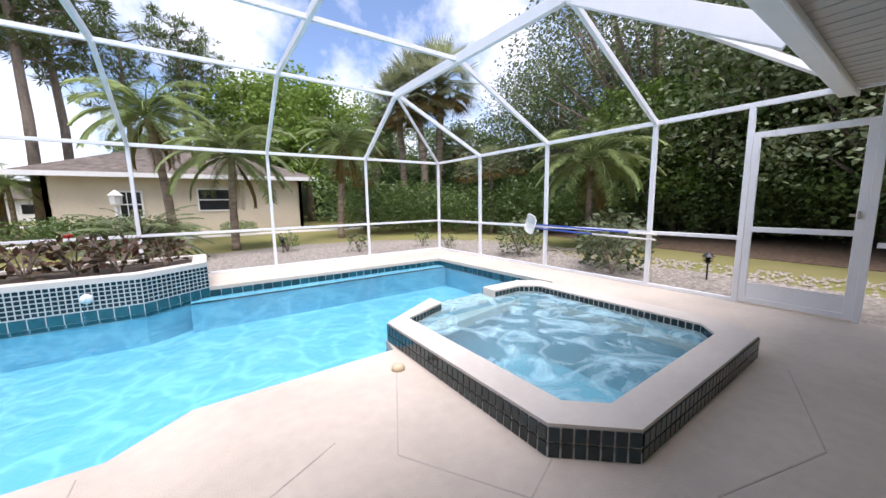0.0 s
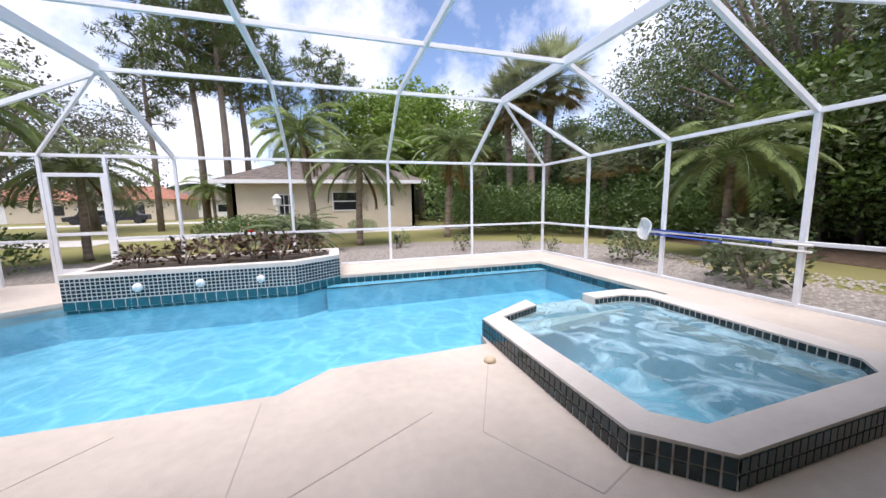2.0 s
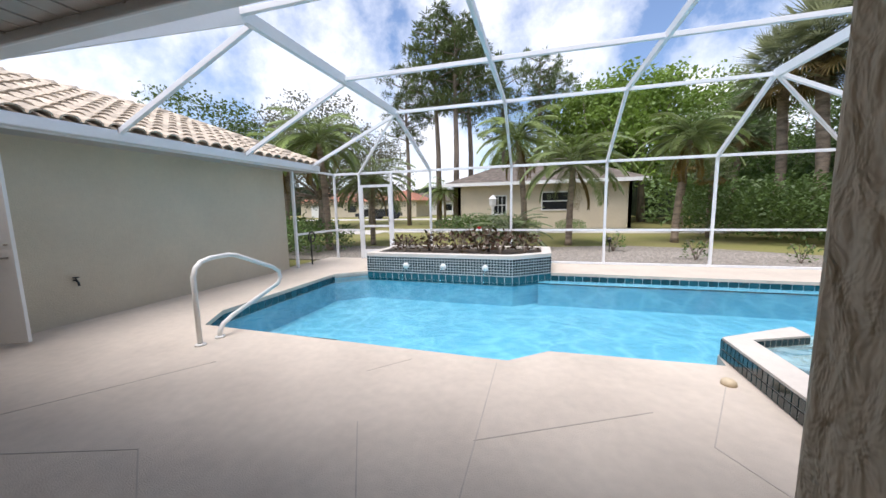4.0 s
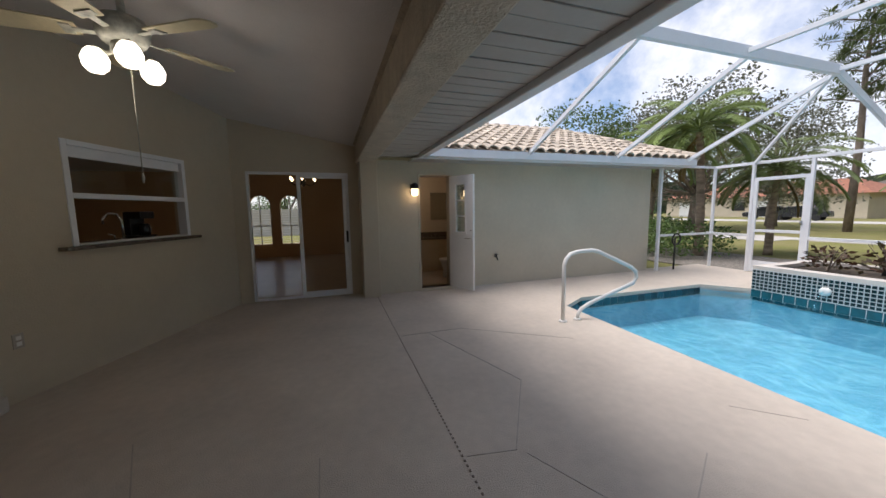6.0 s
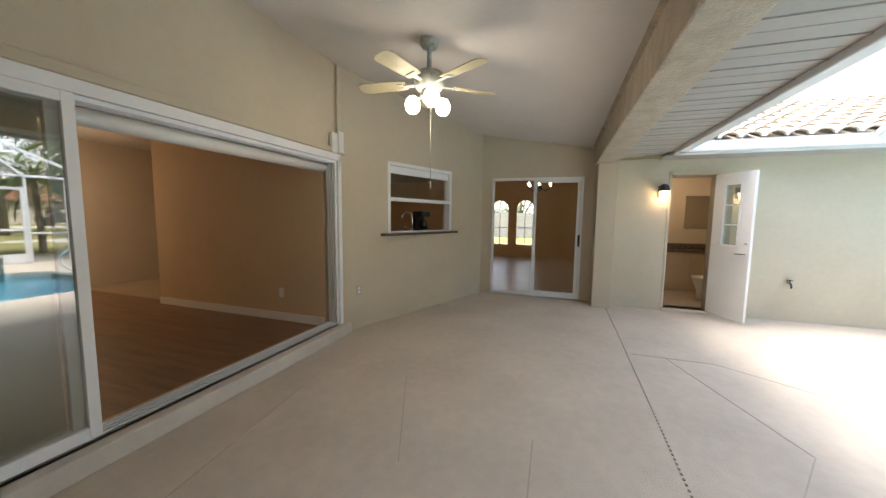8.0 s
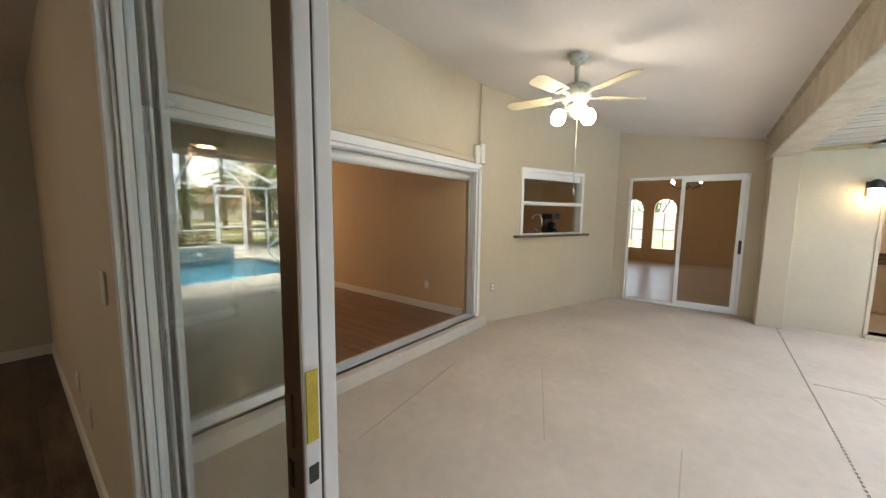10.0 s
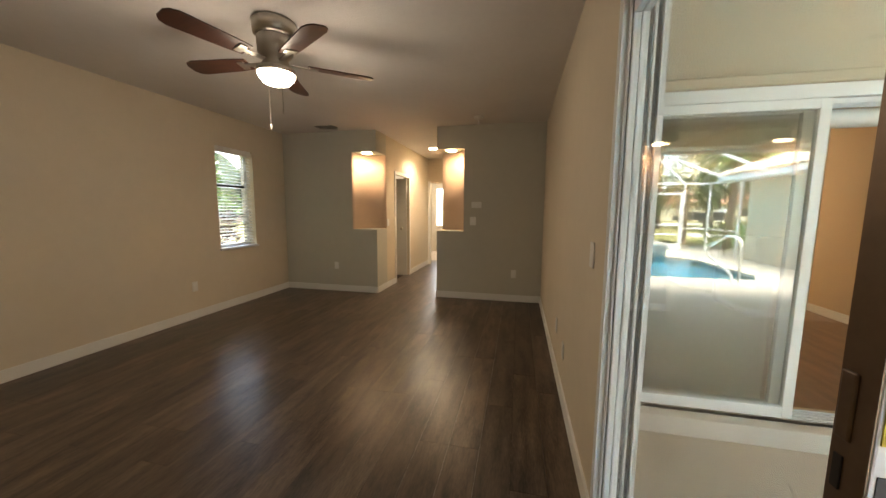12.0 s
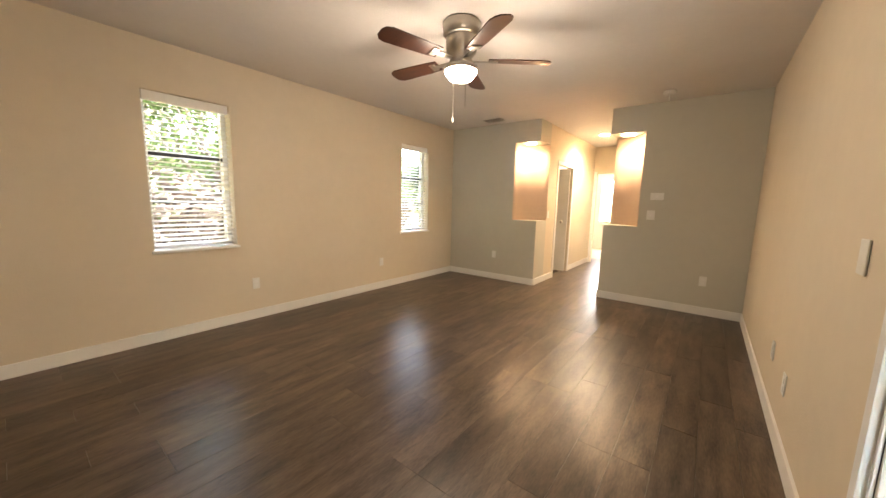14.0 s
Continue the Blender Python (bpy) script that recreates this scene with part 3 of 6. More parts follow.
# ground outside, one sheet with the hole under the terrace and the house
g = slab("ground", [(-900, -900), (900, -900), (900, 900), (-900, 900)], [[(-5.2, -3.4), (6.4, -3.4), (6.4, 8.0), (-5.2, 8.0)]], -0.25, -0.12, "grass")
structure(g, "patchy green and straw lawn", "ground")
structure(slab("gravel_bed", [(-9, 8.06), (6.5, 8.06), (6.5, -0.4), (8.4, -0.4), (8.7, 2.2), (8.3, 4.6), (9.4, 7.4), (8.6, 10.6), (6.2, 12.2), (3.4, 12.9),
                               (1.2, 12.2), (-1.2, 12.8), (-5.5, 11.6), (-9, 11.8)], [], -0.115, -0.09, "gravel"), "bed of pale gravel round the pool cage", "gravel")
structure(Build().prism([(10.2, -12), (34, -12), (34, 14), (16, 16), (12.5, 9), (11.5, 3)], -0.118, -0.105).make("leaf_litter", "mulch"),
          "brown leaf litter under the trees", "ground")
structure(Build().prism([(-16, 19.2), (9.5, 19.2), (10.5, 19.8), (9.0, 20.8), (-16, 20.6)], -0.12, -0.10).make("path", "concrete"), "pale concrete garden path", "path")
structure(Build().prism([(-60, 26), (-9, 17.5), (-9, 20.6), (-60, 33)], -0.119, -0.101).make("driveway", "concrete"), "pale concrete driveway", "road")
structure(Build().prism([(-120, 40), (-8, 40), (-8, 45), (-120, 45)], -0.119, -0.101).make("road", "concrete"), "light grey street", "road")

# ---- house shell ----
H = 2.58
structure(Build().add([(-5.6, -0.42, H), (1.0, -0.42, H), (1.0, -3.7, H + 0.59), (-5.6, -3.7, H + 0.59),
                       (-5.6, -0.42, H + 0.1), (1.0, -0.42, H + 0.1), (1.0, -3.7, H + 0.69), (-5.6, -3.7, H + 0.69)],
                      [(0, 1, 2, 3), (7, 6, 5, 4), (0, 4, 5, 1), (1, 5, 6, 2), (2, 6, 7, 3), (3, 7, 4, 0)]).make("ceiling_lanai", "ceil"),
          "off-white sloping textured lanai ceiling", "ceiling")
structure(Build().box(-5.42, 0.82, -0.50, -0.20, 2.30, 2.75).make("beam_lanai", "column", bevel=0.015), "tan stucco beam along the lanai edge", "beam")
structure(Build().box(-5.6, -5.06, -0.46, -0.18, 0, 2.32).make("pillar", "stucco_in", bevel=0.01), "tan stucco pilaster under the beam", "pillar")
wall("wall_bath", (-5.25, 6.08), (-5.25, -0.30), -0.2, 0, 2.36, "stucco", [(4.91, 5.49, 0.05, 2.12)], "tan stucco outside wall with a door opening")
wall("wall_bath_end", (-5.30, 6.076), (-9.5, 6.076), 0.2, 0, 2.36, "stucco", (), "tan stucco end wall")
wall("wall_west", (-5.43, -0.4), (-5.43, -2.5), -0.2, 0, 3.2, "stucco_in", [(0.235, 1.80, 0.04, 2.14)], "tan lanai wall with a sliding door")
A0, A1 = Vector((-5.43, -2.40)), Vector((-2.60, -3.46))
AL = (A1 - A0).length
wall("wall_angled", A0, A1, -0.18, 0, 3.3, "stucco_in", [(0.93, 2.32, 1.20, 2.17)], "tan angled lanai wall with a pass-through window")
wall("wall_south", (-2.60, -3.46), (1.05, -3.46), -0.18, 0, 3.3, "stucco_in", [(0.08, 3.46, 0.14, 2.12)], "tan lanai wall with wide sliding doors")
structure(Build().box(-2.62, 0.9, -3.46, -3.36, 0.0, 0.125).make("curb_slider", "coping", bevel=0.01), "low beige concrete kerb under the sliding door", "sill")
# room to the east
wall("wall_room_west", (0.955, -0.50), (0.955, -6.4), 0.132, 0, 3.1, "stucco_in", [(0.28, 1.98, 0.05, 2.20)], "tan wall with the pocket of the sliding doors")
structure(Build().box(1.074, 1.091, -2.5, -6.17, 0.0, 2.68).make("wall_room_west_paint", "room"), "beige painted room wall", "wall")
structure(Build().box(0.788, 1.02, -0.80, -0.50, 0, 3.0).make("wall_corner", "column", bevel=0.012), "tan stucco corner of the house", "wall")
wall("wall_room_north", (5.50, -0.50), (1.0, -0.50), 0.2, 0, 3.0, "stucco", (), "tan stucco outside wall")
wall("wall_room_north_inside", (1.087, -0.715), (5.33, -0.715), 0.01, 0, 2.7, "room")
wall("wall_room_east", (5.325, -0.6), (5.325, -6.3), 0.2, -0.1, 2.9, "room", [(1.19, 1.86, 0.88, 2.25), (4.24, 4.88, 0.88, 2.25)], "beige room wall with two windows")
structure(Build().box(1.0, 5.5, -9.6, -0.52, 2.66, 2.76).make("ceiling_room", "ceil"), "off-white flat room ceiling", "ceiling")
sub = structure(Build().box(1.0, 5.5, -9.9, -0.55, -0.08, 0.045).make("floor_room", "subfloor"), "dark laminate plank floor", "floor")
# end wall with the two corner niches
def niche_wall(name, x_far, x_corner, depth, sign):
    b = Build()
    w = 0.42
    y0, y1 = -6.17, -6.17 - depth
    xs = sorted((x_far, x_corner))
    for z0, z1 in ((0.0, 1.10), (2.33, 2.68)):
        b.box(xs[0], xs[1], y1, y0, z0, z1)
    inner = x_corner + sign * w
    xs = sorted((x_far, inner))
    b.box(xs[0], xs[1], y1, y0, 1.10, 2.33)
    o = structure(b.make(name, "greywall"), "grey-beige end wall with a lit corner niche", "wall")
    # curved back of the niche
    c = Build()
    n = 10
    pts = []
    for i in range(n + 1):
        a = math.pi / 2 * i / n
        pts.append((inner - sign * w * (1 - math.cos(a)) * 1.0, y0 - 0.42 * math.sin(a)))
    k = [(x, y, z) for z in (1.10, 2.33) for x, y in pts]
    c.add(k, [(i, i + 1, i + n + 2, i + n + 1) for i in range(n)])
    q = c.make("niche_back", "niche", o, smooth=True)
    s = q.modifiers.new("thick", 'SOLIDIFY')
    s.thickness, s.offset = 0.02, 0
    Build().lathe([(0.075, -0.012), (0.075, 0.0)], (x_corner + sign * 0.20, -6.28, 2.325)).make("lamp", "bulb2", o)
    return o


niche_wall("wall_end_east", 5.33, 3.66, 0.42, 1)
niche_wall("wall_end_west", 1.08, 2.67, 0.42, -1)
wall("wall_hall_east", (3.66, -6.59), (3.66, -9.4), 0.12, 0, 2.68, "room", [(0.42, 1.24, 0.0, 2.08)], "beige hall wall with a white door")
wall("wall_hall_west", (2.67, -6.59), (2.67, -9.4), -0.12, 0, 2.68, "room")
wall("wall_hall_end", (2.55, -9.32), (3.8, -9.32), -0.12, 0, 2.68, "room", [(0.42, 1.05, 0.0, 2.08)], "beige hall end wall with an open doorway")
wall("wall_beyond", (1.8, -12.0), (5.2, -12.0), -0.1, 0, 2.68, "room", [(1.3, 2.3, 0.9, 2.1)], "cream wall of the far room with a bright window")
structure(Build().box(1.8, 5.2, -12.0, -9.45, -0.05, 0.05).make("floor_beyond", "tilefloor"), "beige tile floor", "floor")
structure(Build().box(1.8, 5.2, -12.0, -9.4, 2.66, 2.7).make("ceiling_beyond", "ceil"), "white ceiling", "ceiling")
wall("wall_beyond_west", (2.2, -9.4), (2.2, -12.1), -0.1, 0, 2.7, "trim")
wall("wall_beyond_east", (4.6, -9.4), (4.6, -12.1), 0.1, 0, 2.7, "trim")
wall("wall_closet", (4.6, -6.6), (4.6, -9.4), 0.1, 0, 2.7, "trim")
# baseboards
bb = [((1.098, -2.52), (1.098, -6.17)), ((1.087, -6.163), (2.67, -6.163)), ((3.66, -6.163), (5.325, -6.163)), ((5.318, -6.17), (5.318, -0.75)),
      ((3.653, -6.17), (3.653, -6.98)), ((3.653, -7.86), (3.653, -9.3)), ((2.677, -6.17), (2.677, -9.3))]
for a, b in bb:
    structure(Build().beam((*a, 0.11), (*b, 0.11), 0.014, 0.10).make("baseboard", "trim"), "white painted baseboard", "baseboard")

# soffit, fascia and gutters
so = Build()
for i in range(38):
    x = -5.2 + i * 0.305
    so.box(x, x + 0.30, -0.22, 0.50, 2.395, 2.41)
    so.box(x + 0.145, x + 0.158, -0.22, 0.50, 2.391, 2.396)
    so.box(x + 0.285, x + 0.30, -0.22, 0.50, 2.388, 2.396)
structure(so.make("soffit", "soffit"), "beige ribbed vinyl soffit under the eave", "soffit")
gut = Build().box(-4.72, 6.62, 0.50, 0.62, 2.36, 2.52).box(-4.72, 6.62, 0.47, 0.50, 2.34, 2.41)
structure(gut.make("gutter", "white", bevel=0.012), "white aluminium gutter along the eave", "gutter")
structure(Build().box(-4.85, -4.70, 0.62, 6.75, 2.36, 2.50).box(-4.9, -4.85, 0.5, 6.75, 2.34, 2.38).make("gutter_wing", "white", bevel=0.012),
          "white aluminium gutter on the wing", "gutter")
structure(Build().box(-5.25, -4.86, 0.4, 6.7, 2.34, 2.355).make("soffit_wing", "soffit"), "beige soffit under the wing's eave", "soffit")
structure(Build().add([(-5.3, -0.3, 2.5), (6.7, -0.3, 2.5), (6.7, 0.6, 2.5), (-5.3, 0.6, 2.5), (-5.3, -5, 4.5), (6.7, -5, 4.5)],
                      [(3, 2, 5, 4), (0, 3, 4), (1, 5, 2), (0, 1, 2, 3), (0, 4, 5, 1)]).make("roof_main", "rooftile"), "pale barrel tile main roof", "roof")
structure(Build().add([(6.7, -5, 4.5), (-12, -5, 4.5), (-12, -12.5, 2.5), (6.7, -12.5, 2.5)], [(0, 1, 2, 3)]).make("roof_rear", "rooftile"), "pale barrel tile rear roof", "roof")
structure(Build().box(-11.7, 1.0, -9.5, -9.3, 0, 3.2).make("wall_far", "room"), "beige inside walls of the house", "wall")

# wing roof of barrel tiles
roof = structure(Build().add([(-4.75, -0.2, 2.48), (-4.75, 6.85, 2.48), (-7.6, 4.9, 3.62), (-7.6, -0.2, 3.62), (-10.4, 6.85, 2.48), (-10.4, -0.2, 2.48)],
                             [(0, 1, 2, 3), (1, 4, 2), (3, 2, 4, 5)]).make("roof_wing", "rooftile"), "pale sand barrel tile roof over the wing", "roof")


def barrel_tile_mesh():
    n = 6
    v, f = [], []
    for k, (u, lift) in enumerate(((0.0, 0.03), (0.40, 0.0))):
        for j in range(n + 1):
            a = math.pi * j / n
            v.append((-u, 0.105 * math.cos(a), 0.075 * math.sin(a) + lift))
        for j in range(n + 1):
            a = math.pi * j / n
            v.append((-u, 0.085 * math.cos(a), 0.055 * math.sin(a) + lift))
    s = 2 * (n + 1)
    for j in range(n):
        f += [(j, j + 1, s + j + 1, s + j), (n + 1 + j, j + n + 2, s + n + 2 + j, s + n + 1 + j), (j, n + 1 + j, n + 2 + j, j + 1)]
    me = bpy.data.meshes.new("tile")
    me.from_pydata(v, [], f)
    me.materials.append(M["rooftile"])
    return me


TILE = barrel_tile_mesh()
slope = math.atan2(1.14, 2.85)
for r in range(9):
    u = -0.04 + r * 0.335
    x, z = -4.75 - u * math.cos(slope), 2.50 + u * math.sin(slope)
    ymax = 6.75 - max(0, (4.75 - 4.75 + u * math.cos(slope))) * 0.68
    for k in range(int((ymax + 0.2) / 0.235) + 1):
        o = new("tile", TILE)
        o.parent = roof
        o.matrix_basis = pose(x, -0.1 + k * 0.235 + 0.004 * ((k * 7 + r * 3) % 5), z, 0, math.degrees(slope), 0)
rg = Build()
for i in range(18):
    y = 4.9 - i * 0.3
    rg.tube([(-7.6, y, 3.62), (-7.6, y - 0.34, 3.60)], [0.13, 0.11], 8)
for i in range(10):
    t0, t1 = i / 10, (i + 1.1) / 10
    a, b = Vector((-4.75, 6.85, 2.52)), Vector((-7.6, 4.9, 3.64))
    rg.tube([a.lerp(b, t0), a.lerp(b, t1)], [0.13, 0.11], 8)
rg.make("ridge_caps", "rooftile", roof, smooth=True)

# ---- pool cage ----
NY, EX, ZT, ZM, ZR = 7.95, 6.37, 2.40, 0.82, 3.45
KY0, KY1, KX0, KX1 = 2.3, 6.25, -2.40, 4.24


def member(name, a, b, w=0.05, h=0.05, up=(0, 0, 1)):
    o = Build().beam(a, b, w, h, up).make(name, "white", cage, bevel=0.004)
    return o


cage = structure(empty("pool_cage"), "white aluminium screen enclosure over the pool", "screen enclosure")
NX = [EX, 4.23, 2.08, -0.08, KX0]
for x in (4.23, 2.08, -0.08, -2.2):
    zb = 0.36 if x < 0.6 else 0.0
    member("post", (x, NY, zb), (x, NY, ZT), 0.055, 0.055)
for x in (-3.32, -4.30, -5.10):
    member("post", (x, NY, 0), (x, NY, ZT), 0.055, 0.055)
for x, y in ((EX, NY), (EX, 6.18), (EX, 4.24), (EX, 2.33), (EX, 1.26), (EX, 0.26), (-5.10, 6.2)):
    member("post", (x, y, 0), (x, y, ZT), 0.06, 0.06)
member("rail", (-5.1, NY, ZT), (EX, NY, ZT), 0.05, 0.06)
member("rail", (-5.1, NY, ZM), (-4.3, NY, ZM))
member("rail", (-3.32, NY, ZM), (EX, NY, ZM))
member("rail", (EX, NY, ZT), (EX, 0.26, ZT), 0.05, 0.06)
member("rail", (EX, NY, ZM), (EX, 1.26, ZM))
member("rail", (EX, 0.2, ZM), (EX, -0.45, ZM))
member("rail", (-5.1, 6.2, ZM), (-5.1, NY, ZM))
member("rail", (-5.1, 6.2, ZT), (-5.1, NY, ZT))
member("base_rail", (EX, NY, 0.025), (EX, 1.26, 0.025))
member("base_rail", (0.9, NY, 0.025), (EX, NY, 0.025))
# sloped north side and level roof
for x in NX[1:]:
    member("rafter", (-2.2 if x == KX0 else x, NY, ZT), (x, KY1, ZR), 0.05, 0.10)
    big = x in (KX0, 4.23)
    member("rafter", (x, KY1, ZR), (x, KY0, ZR), 0.07 if big else 0.05, 0.14 if big else 0.10)
    member("rafter", (x, KY0, ZR), (x + (-0.22 if x == KX0 else 0.35 if big else -0.42), 0.64, 2.50), 0.06, 0.20 if big else 0.13)
member("hip", (EX, NY, ZT), (KX1, KY1, ZR), 0.04, 0.06)
member("hip", (-4.30, NY, ZT), (KX0, KY1, ZR), 0.04, 0.06)
for y in (KY1, 4.25, KY0):
    member("purlin", (KX0, y, ZR), (KX1, y, ZR), 0.05, 0.06)
for y0, y1 in ((6.18, 6.22), (4.24, 4.24), (2.33, 2.33), (0.45, 2.2)):
    member("side_rafter", (EX, y0, ZT), (KX1, y1, ZR), 0.05, 0.07)
for y0, y1 in ((6.5, 6.35), (4.55, 4.35), (2.52, 2.5)):
    member("side_rafter", (-4.74, y0, 2.47), (KX0, y1, ZR), 0.05, 0.07)


def screen_door(name, m, w):
    o = empty(name)
    b = Build().box(0, 0.07, -0.02, 0.02, 0.02, 2.08).box(w - 0.07, w, -0.02, 0.02, 0.02, 2.08).box(0, w, -0.018, 0.018, 2.01, 2.08)
    b.box(0, w, -0.018, 0.018, 0.90, 0.96).box(0, w, -0.018, 0.018, 0.02, 0.08)
    b.make("frame", "white", o, bevel=0.004)
    Build().box(0.06, w - 0.06, -0.004, 0.004, 0.08, 0.27).make("kick_panel", "white", o)
    Build().box(w - 0.12, w + 0.02, 0.02, 0.05, 1.10, 1.13).box(w - 0.06, w - 0.04, -0.06, 0.06, 1.08, 1.16).make("handle", "chrome", o)
    o.matrix_basis = m
    return structure(o, "white aluminium screen door with a kick panel", "door")


screen_door("door_screen_east", pose(EX, 1.23, 0, 0, 0, -90), 0.94)
screen_door("door_screen_north", pose(-4.27, NY, 0, 0, 0, 0), 0.92)


# ---- rooms seen through the openings ----
structure(Build().box(-2.62, 0.88, -9.3, -3.47, -0.05, 0.09).make("floor_living", "plank2"), "brown laminate living room floor", "floor")
structure(Build().box(-11.8, 1.0, -9.4, -3.64, 2.75, 2.85).box(-11.8, -5.62, -3.64, 3.0, 2.75, 2.85).make("ceiling_inside", "ceil"), "white inside ceiling", "ceiling")
wall("wall_living", (-2.48, -3.64), (-2.48, -6.6), -0.12, 0.09, 2.8, "orange", (), "tan inside wall of the living room")
wall("wall_living_east", (0.87, -3.64), (0.87, -9.4), 0.03, 0, 2.8, "orange")
structure(Build().beam((-2.472, -3.66, 0.14), (-2.472, -6.6, 0.14), 0.014, 0.10).make("baseboard", "trim"), "white painted baseboard", "baseboard")
structure(Build().box(-11.8, -2.62, -9.4, -3.5, -0.05, 0.02).box(-11.8, -5.62, -3.5, -0.25, -0.05, 0.02).make("floor_family", "tilefloor"),
          "beige glossy tile floor of the family room", "floor")
wall("wall_family_north", (-5.62, -0.3), (-11.8, -0.3), -0.1, 0, 2.8, "orange")


def arched(cy):
    return [(cy - 0.3, 0.45), (cy + 0.3, 0.45), (cy + 0.3, 1.75)] + \
           [(cy + 0.3 * math.cos(math.pi * i / 10), 1.75 + 0.3 * math.sin(math.pi * i / 10)) for i in range(1, 10)] + [(cy - 0.3, 1.75)]


wf = slab("wall_family_west", [(-9.4, 0), (-0.3, 0), (-0.3, 2.8), (-9.4, 2.8)], [arched(-3.1), arched(-2.2)], -0.1, 0.1, "orange")
wf.matrix_basis = Matrix(((0, 0, 1, -11.8), (1, 0, 0, 0), (0, 1, 0, 0), (0, 0, 0, 1)))
structure(wf, "tan far wall with two arched windows", "wall")
for cy in (-3.1, -2.2):
    w = Build()
    for k in range(16):
        w.box(-11.70, -11.66, cy - 0.29, cy + 0.29, 0.47 + k * 0.08, 0.48 + k * 0.08)
    w.box(-11.73, -11.67, cy - 0.30, cy + 0.30, 1.05, 1.08).box(-11.73, -11.67, cy - 0.012, cy + 0.012, 0.45, 2.05)
    structure(w.make("window_arched", "trim"), "white arched window with horizontal blinds", "window")
structure(Build().box(-26, -25.9, -14, 6, -0.2, 1.75).make("white_fence", "concrete"), "white garden fence beyond the windows", "fence")


def chandelier(place):
    o = empty("chandelier", place)
    b = Build().tube([(0, 0, 0), (0, 0, 0.5)], 0.012).lathe([(0.02, -0.12), (0.07, -0.05), (0.04, 0.06), (0.015, 0.12)], (0, 0, 0))
    for i in range(6):
        a = i * math.pi / 3
        c, s = math.cos(a), math.sin(a)
        b.tube([(0.03 * c, 0.03 * s, -0.03), (0.16 * c, 0.16 * s, -0.10), (0.29 * c, 0.29 * s, -0.05), (0.31 * c, 0.31 * s, 0.02)], 0.009, 6)
    b.make("arms", "black", o, smooth=True)
    for i in range(6):
        a = i * math.pi / 3
        Build().lathe([(0.012, 0.0), (0.03, 0.03), (0.028, 0.06), (0.008, 0.10)], (0.31 * math.cos(a), 0.31 * math.sin(a), 0.02), 8).make("bulb", "bulb2", o, smooth=True)
    return tagged(o, "dark iron chandelier with six lit candle bulbs", "chandelier")


chandelier((-8.6, -1.55, 2.25))
chandelier((-1.9, -8.3, 1.95))

# kitchen behind the pass-through
kc = empty("kitchen_counter", (0, 0, 0))
m = Matrix.Translation((*A0, 0)) @ Matrix.Rotation(math.atan2(A1.y - A0.y, A1.x - A0.x), 4, 'Z')
Build().box(0.6, 2.5, -0.85, -0.19, 0.02, 1.14, m).make("cabinet", "cabinet", kc)
Build().box(0.6, 2.5, -0.87, -0.19, 1.14, 1.18, m).make("worktop", "counter", kc)
tagged(kc, "cream kitchen counter with a granite top", "counter")
fa = empty("kitchen_faucet")
fa.matrix_basis = m @ pose(1.50, -0.34, 1.18)
Build().tube([(0, 0, 0), (0, 0, 0.24), (0.02, -0.03, 0.31), (0.06, -0.09, 0.32), (0.09, -0.13, 0.26), (0.09, -0.13, 0.20)], 0.013).lathe([(0.03, 0), (0.022, 0.04)], (0, 0, 0)).make("spout", "chrome", fa, smooth=True)
Build().tube([(0.10, 0, 0.0), (0.10, 0, 0.07), (0.15, -0.02, 0.09)], 0.010).make("lever", "chrome", fa, smooth=True)
tagged(fa, "chrome gooseneck kitchen faucet behind the window", "faucet")
cm_ = empty("coffee_maker")
cm_.matrix_basis = m @ pose(1.16, -0.45, 1.18)
Build().box(-0.10, 0.10, -0.12, 0.12, 0, 0.05).box(-0.10, 0.10, -0.12, -0.03, 0.05, 0.30).box(-0.10, 0.10, -0.12, 0.11, 0.25, 0.34).make("case", "black", cm_, bevel=0.012)
Build().lathe([(0.055, 0.05), (0.07, 0.09), (0.06, 0.17), (0.04, 0.19)], (0, 0.05, 0), 14).make("jug", "dark", cm_, smooth=True)
tagged(cm_, "black coffee maker on the granite kitchen counter", "coffee maker")
wall("wall_kitchen", (-6.2, -6.0), (-2.6, -6.0), -0.1, 0, 2.8, "orange")
uc = empty("kitchen_cabinet")
Build().box(-5.2, -3.0, -5.98, -5.6, 1.45, 2.3).make("body", "orange", uc, bevel=0.01)
for i in range(4):
    Build().box(-5.18 + i * 0.55, -4.66 + i * 0.55, -5.60, -5.58, 1.47, 2.28).make("door", "cabinet", uc, bevel=0.008)
tagged(uc, "warm wooden wall cabinet in the kitchen", "cabinet")
ov = empty("kitchen_oven")
Build().box(-4.9, -4.2, -5.95, -5.5, 0.02, 1.35).make("body", "black", ov, bevel=0.01)
tagged(ov, "black built-in kitchen oven", "oven")

# pass-through window
pw_ = empty("window_pass_through")
pw_.matrix_basis = m
b = Build()
for s0, s1, z0, z1 in ((0.93, 0.98, 1.2, 2.17), (2.27, 2.32, 1.2, 2.17), (0.98, 2.27, 2.12, 2.17), (0.98, 2.27, 1.2, 1.22), (0.98, 2.27, 1.64, 1.69)):
    b.box(s0, s1, -0.10, 0.012, z0, z1)
b.box(0.98, 2.27, -0.07, -0.03, 2.02, 2.12)
b.make("frame", "white", pw_, bevel=0.004)
Build().box(0.98, 2.27, -0.06, -0.055, 1.68, 2.03).make("pane", "glass", pw_)
Build().box(0.84, 2.44, -0.16, 0.09, 1.165, 1.2).make("sill", "counter", pw_, bevel=0.006)
structure(pw_, "white sash pass-through window with a granite sill", "window")


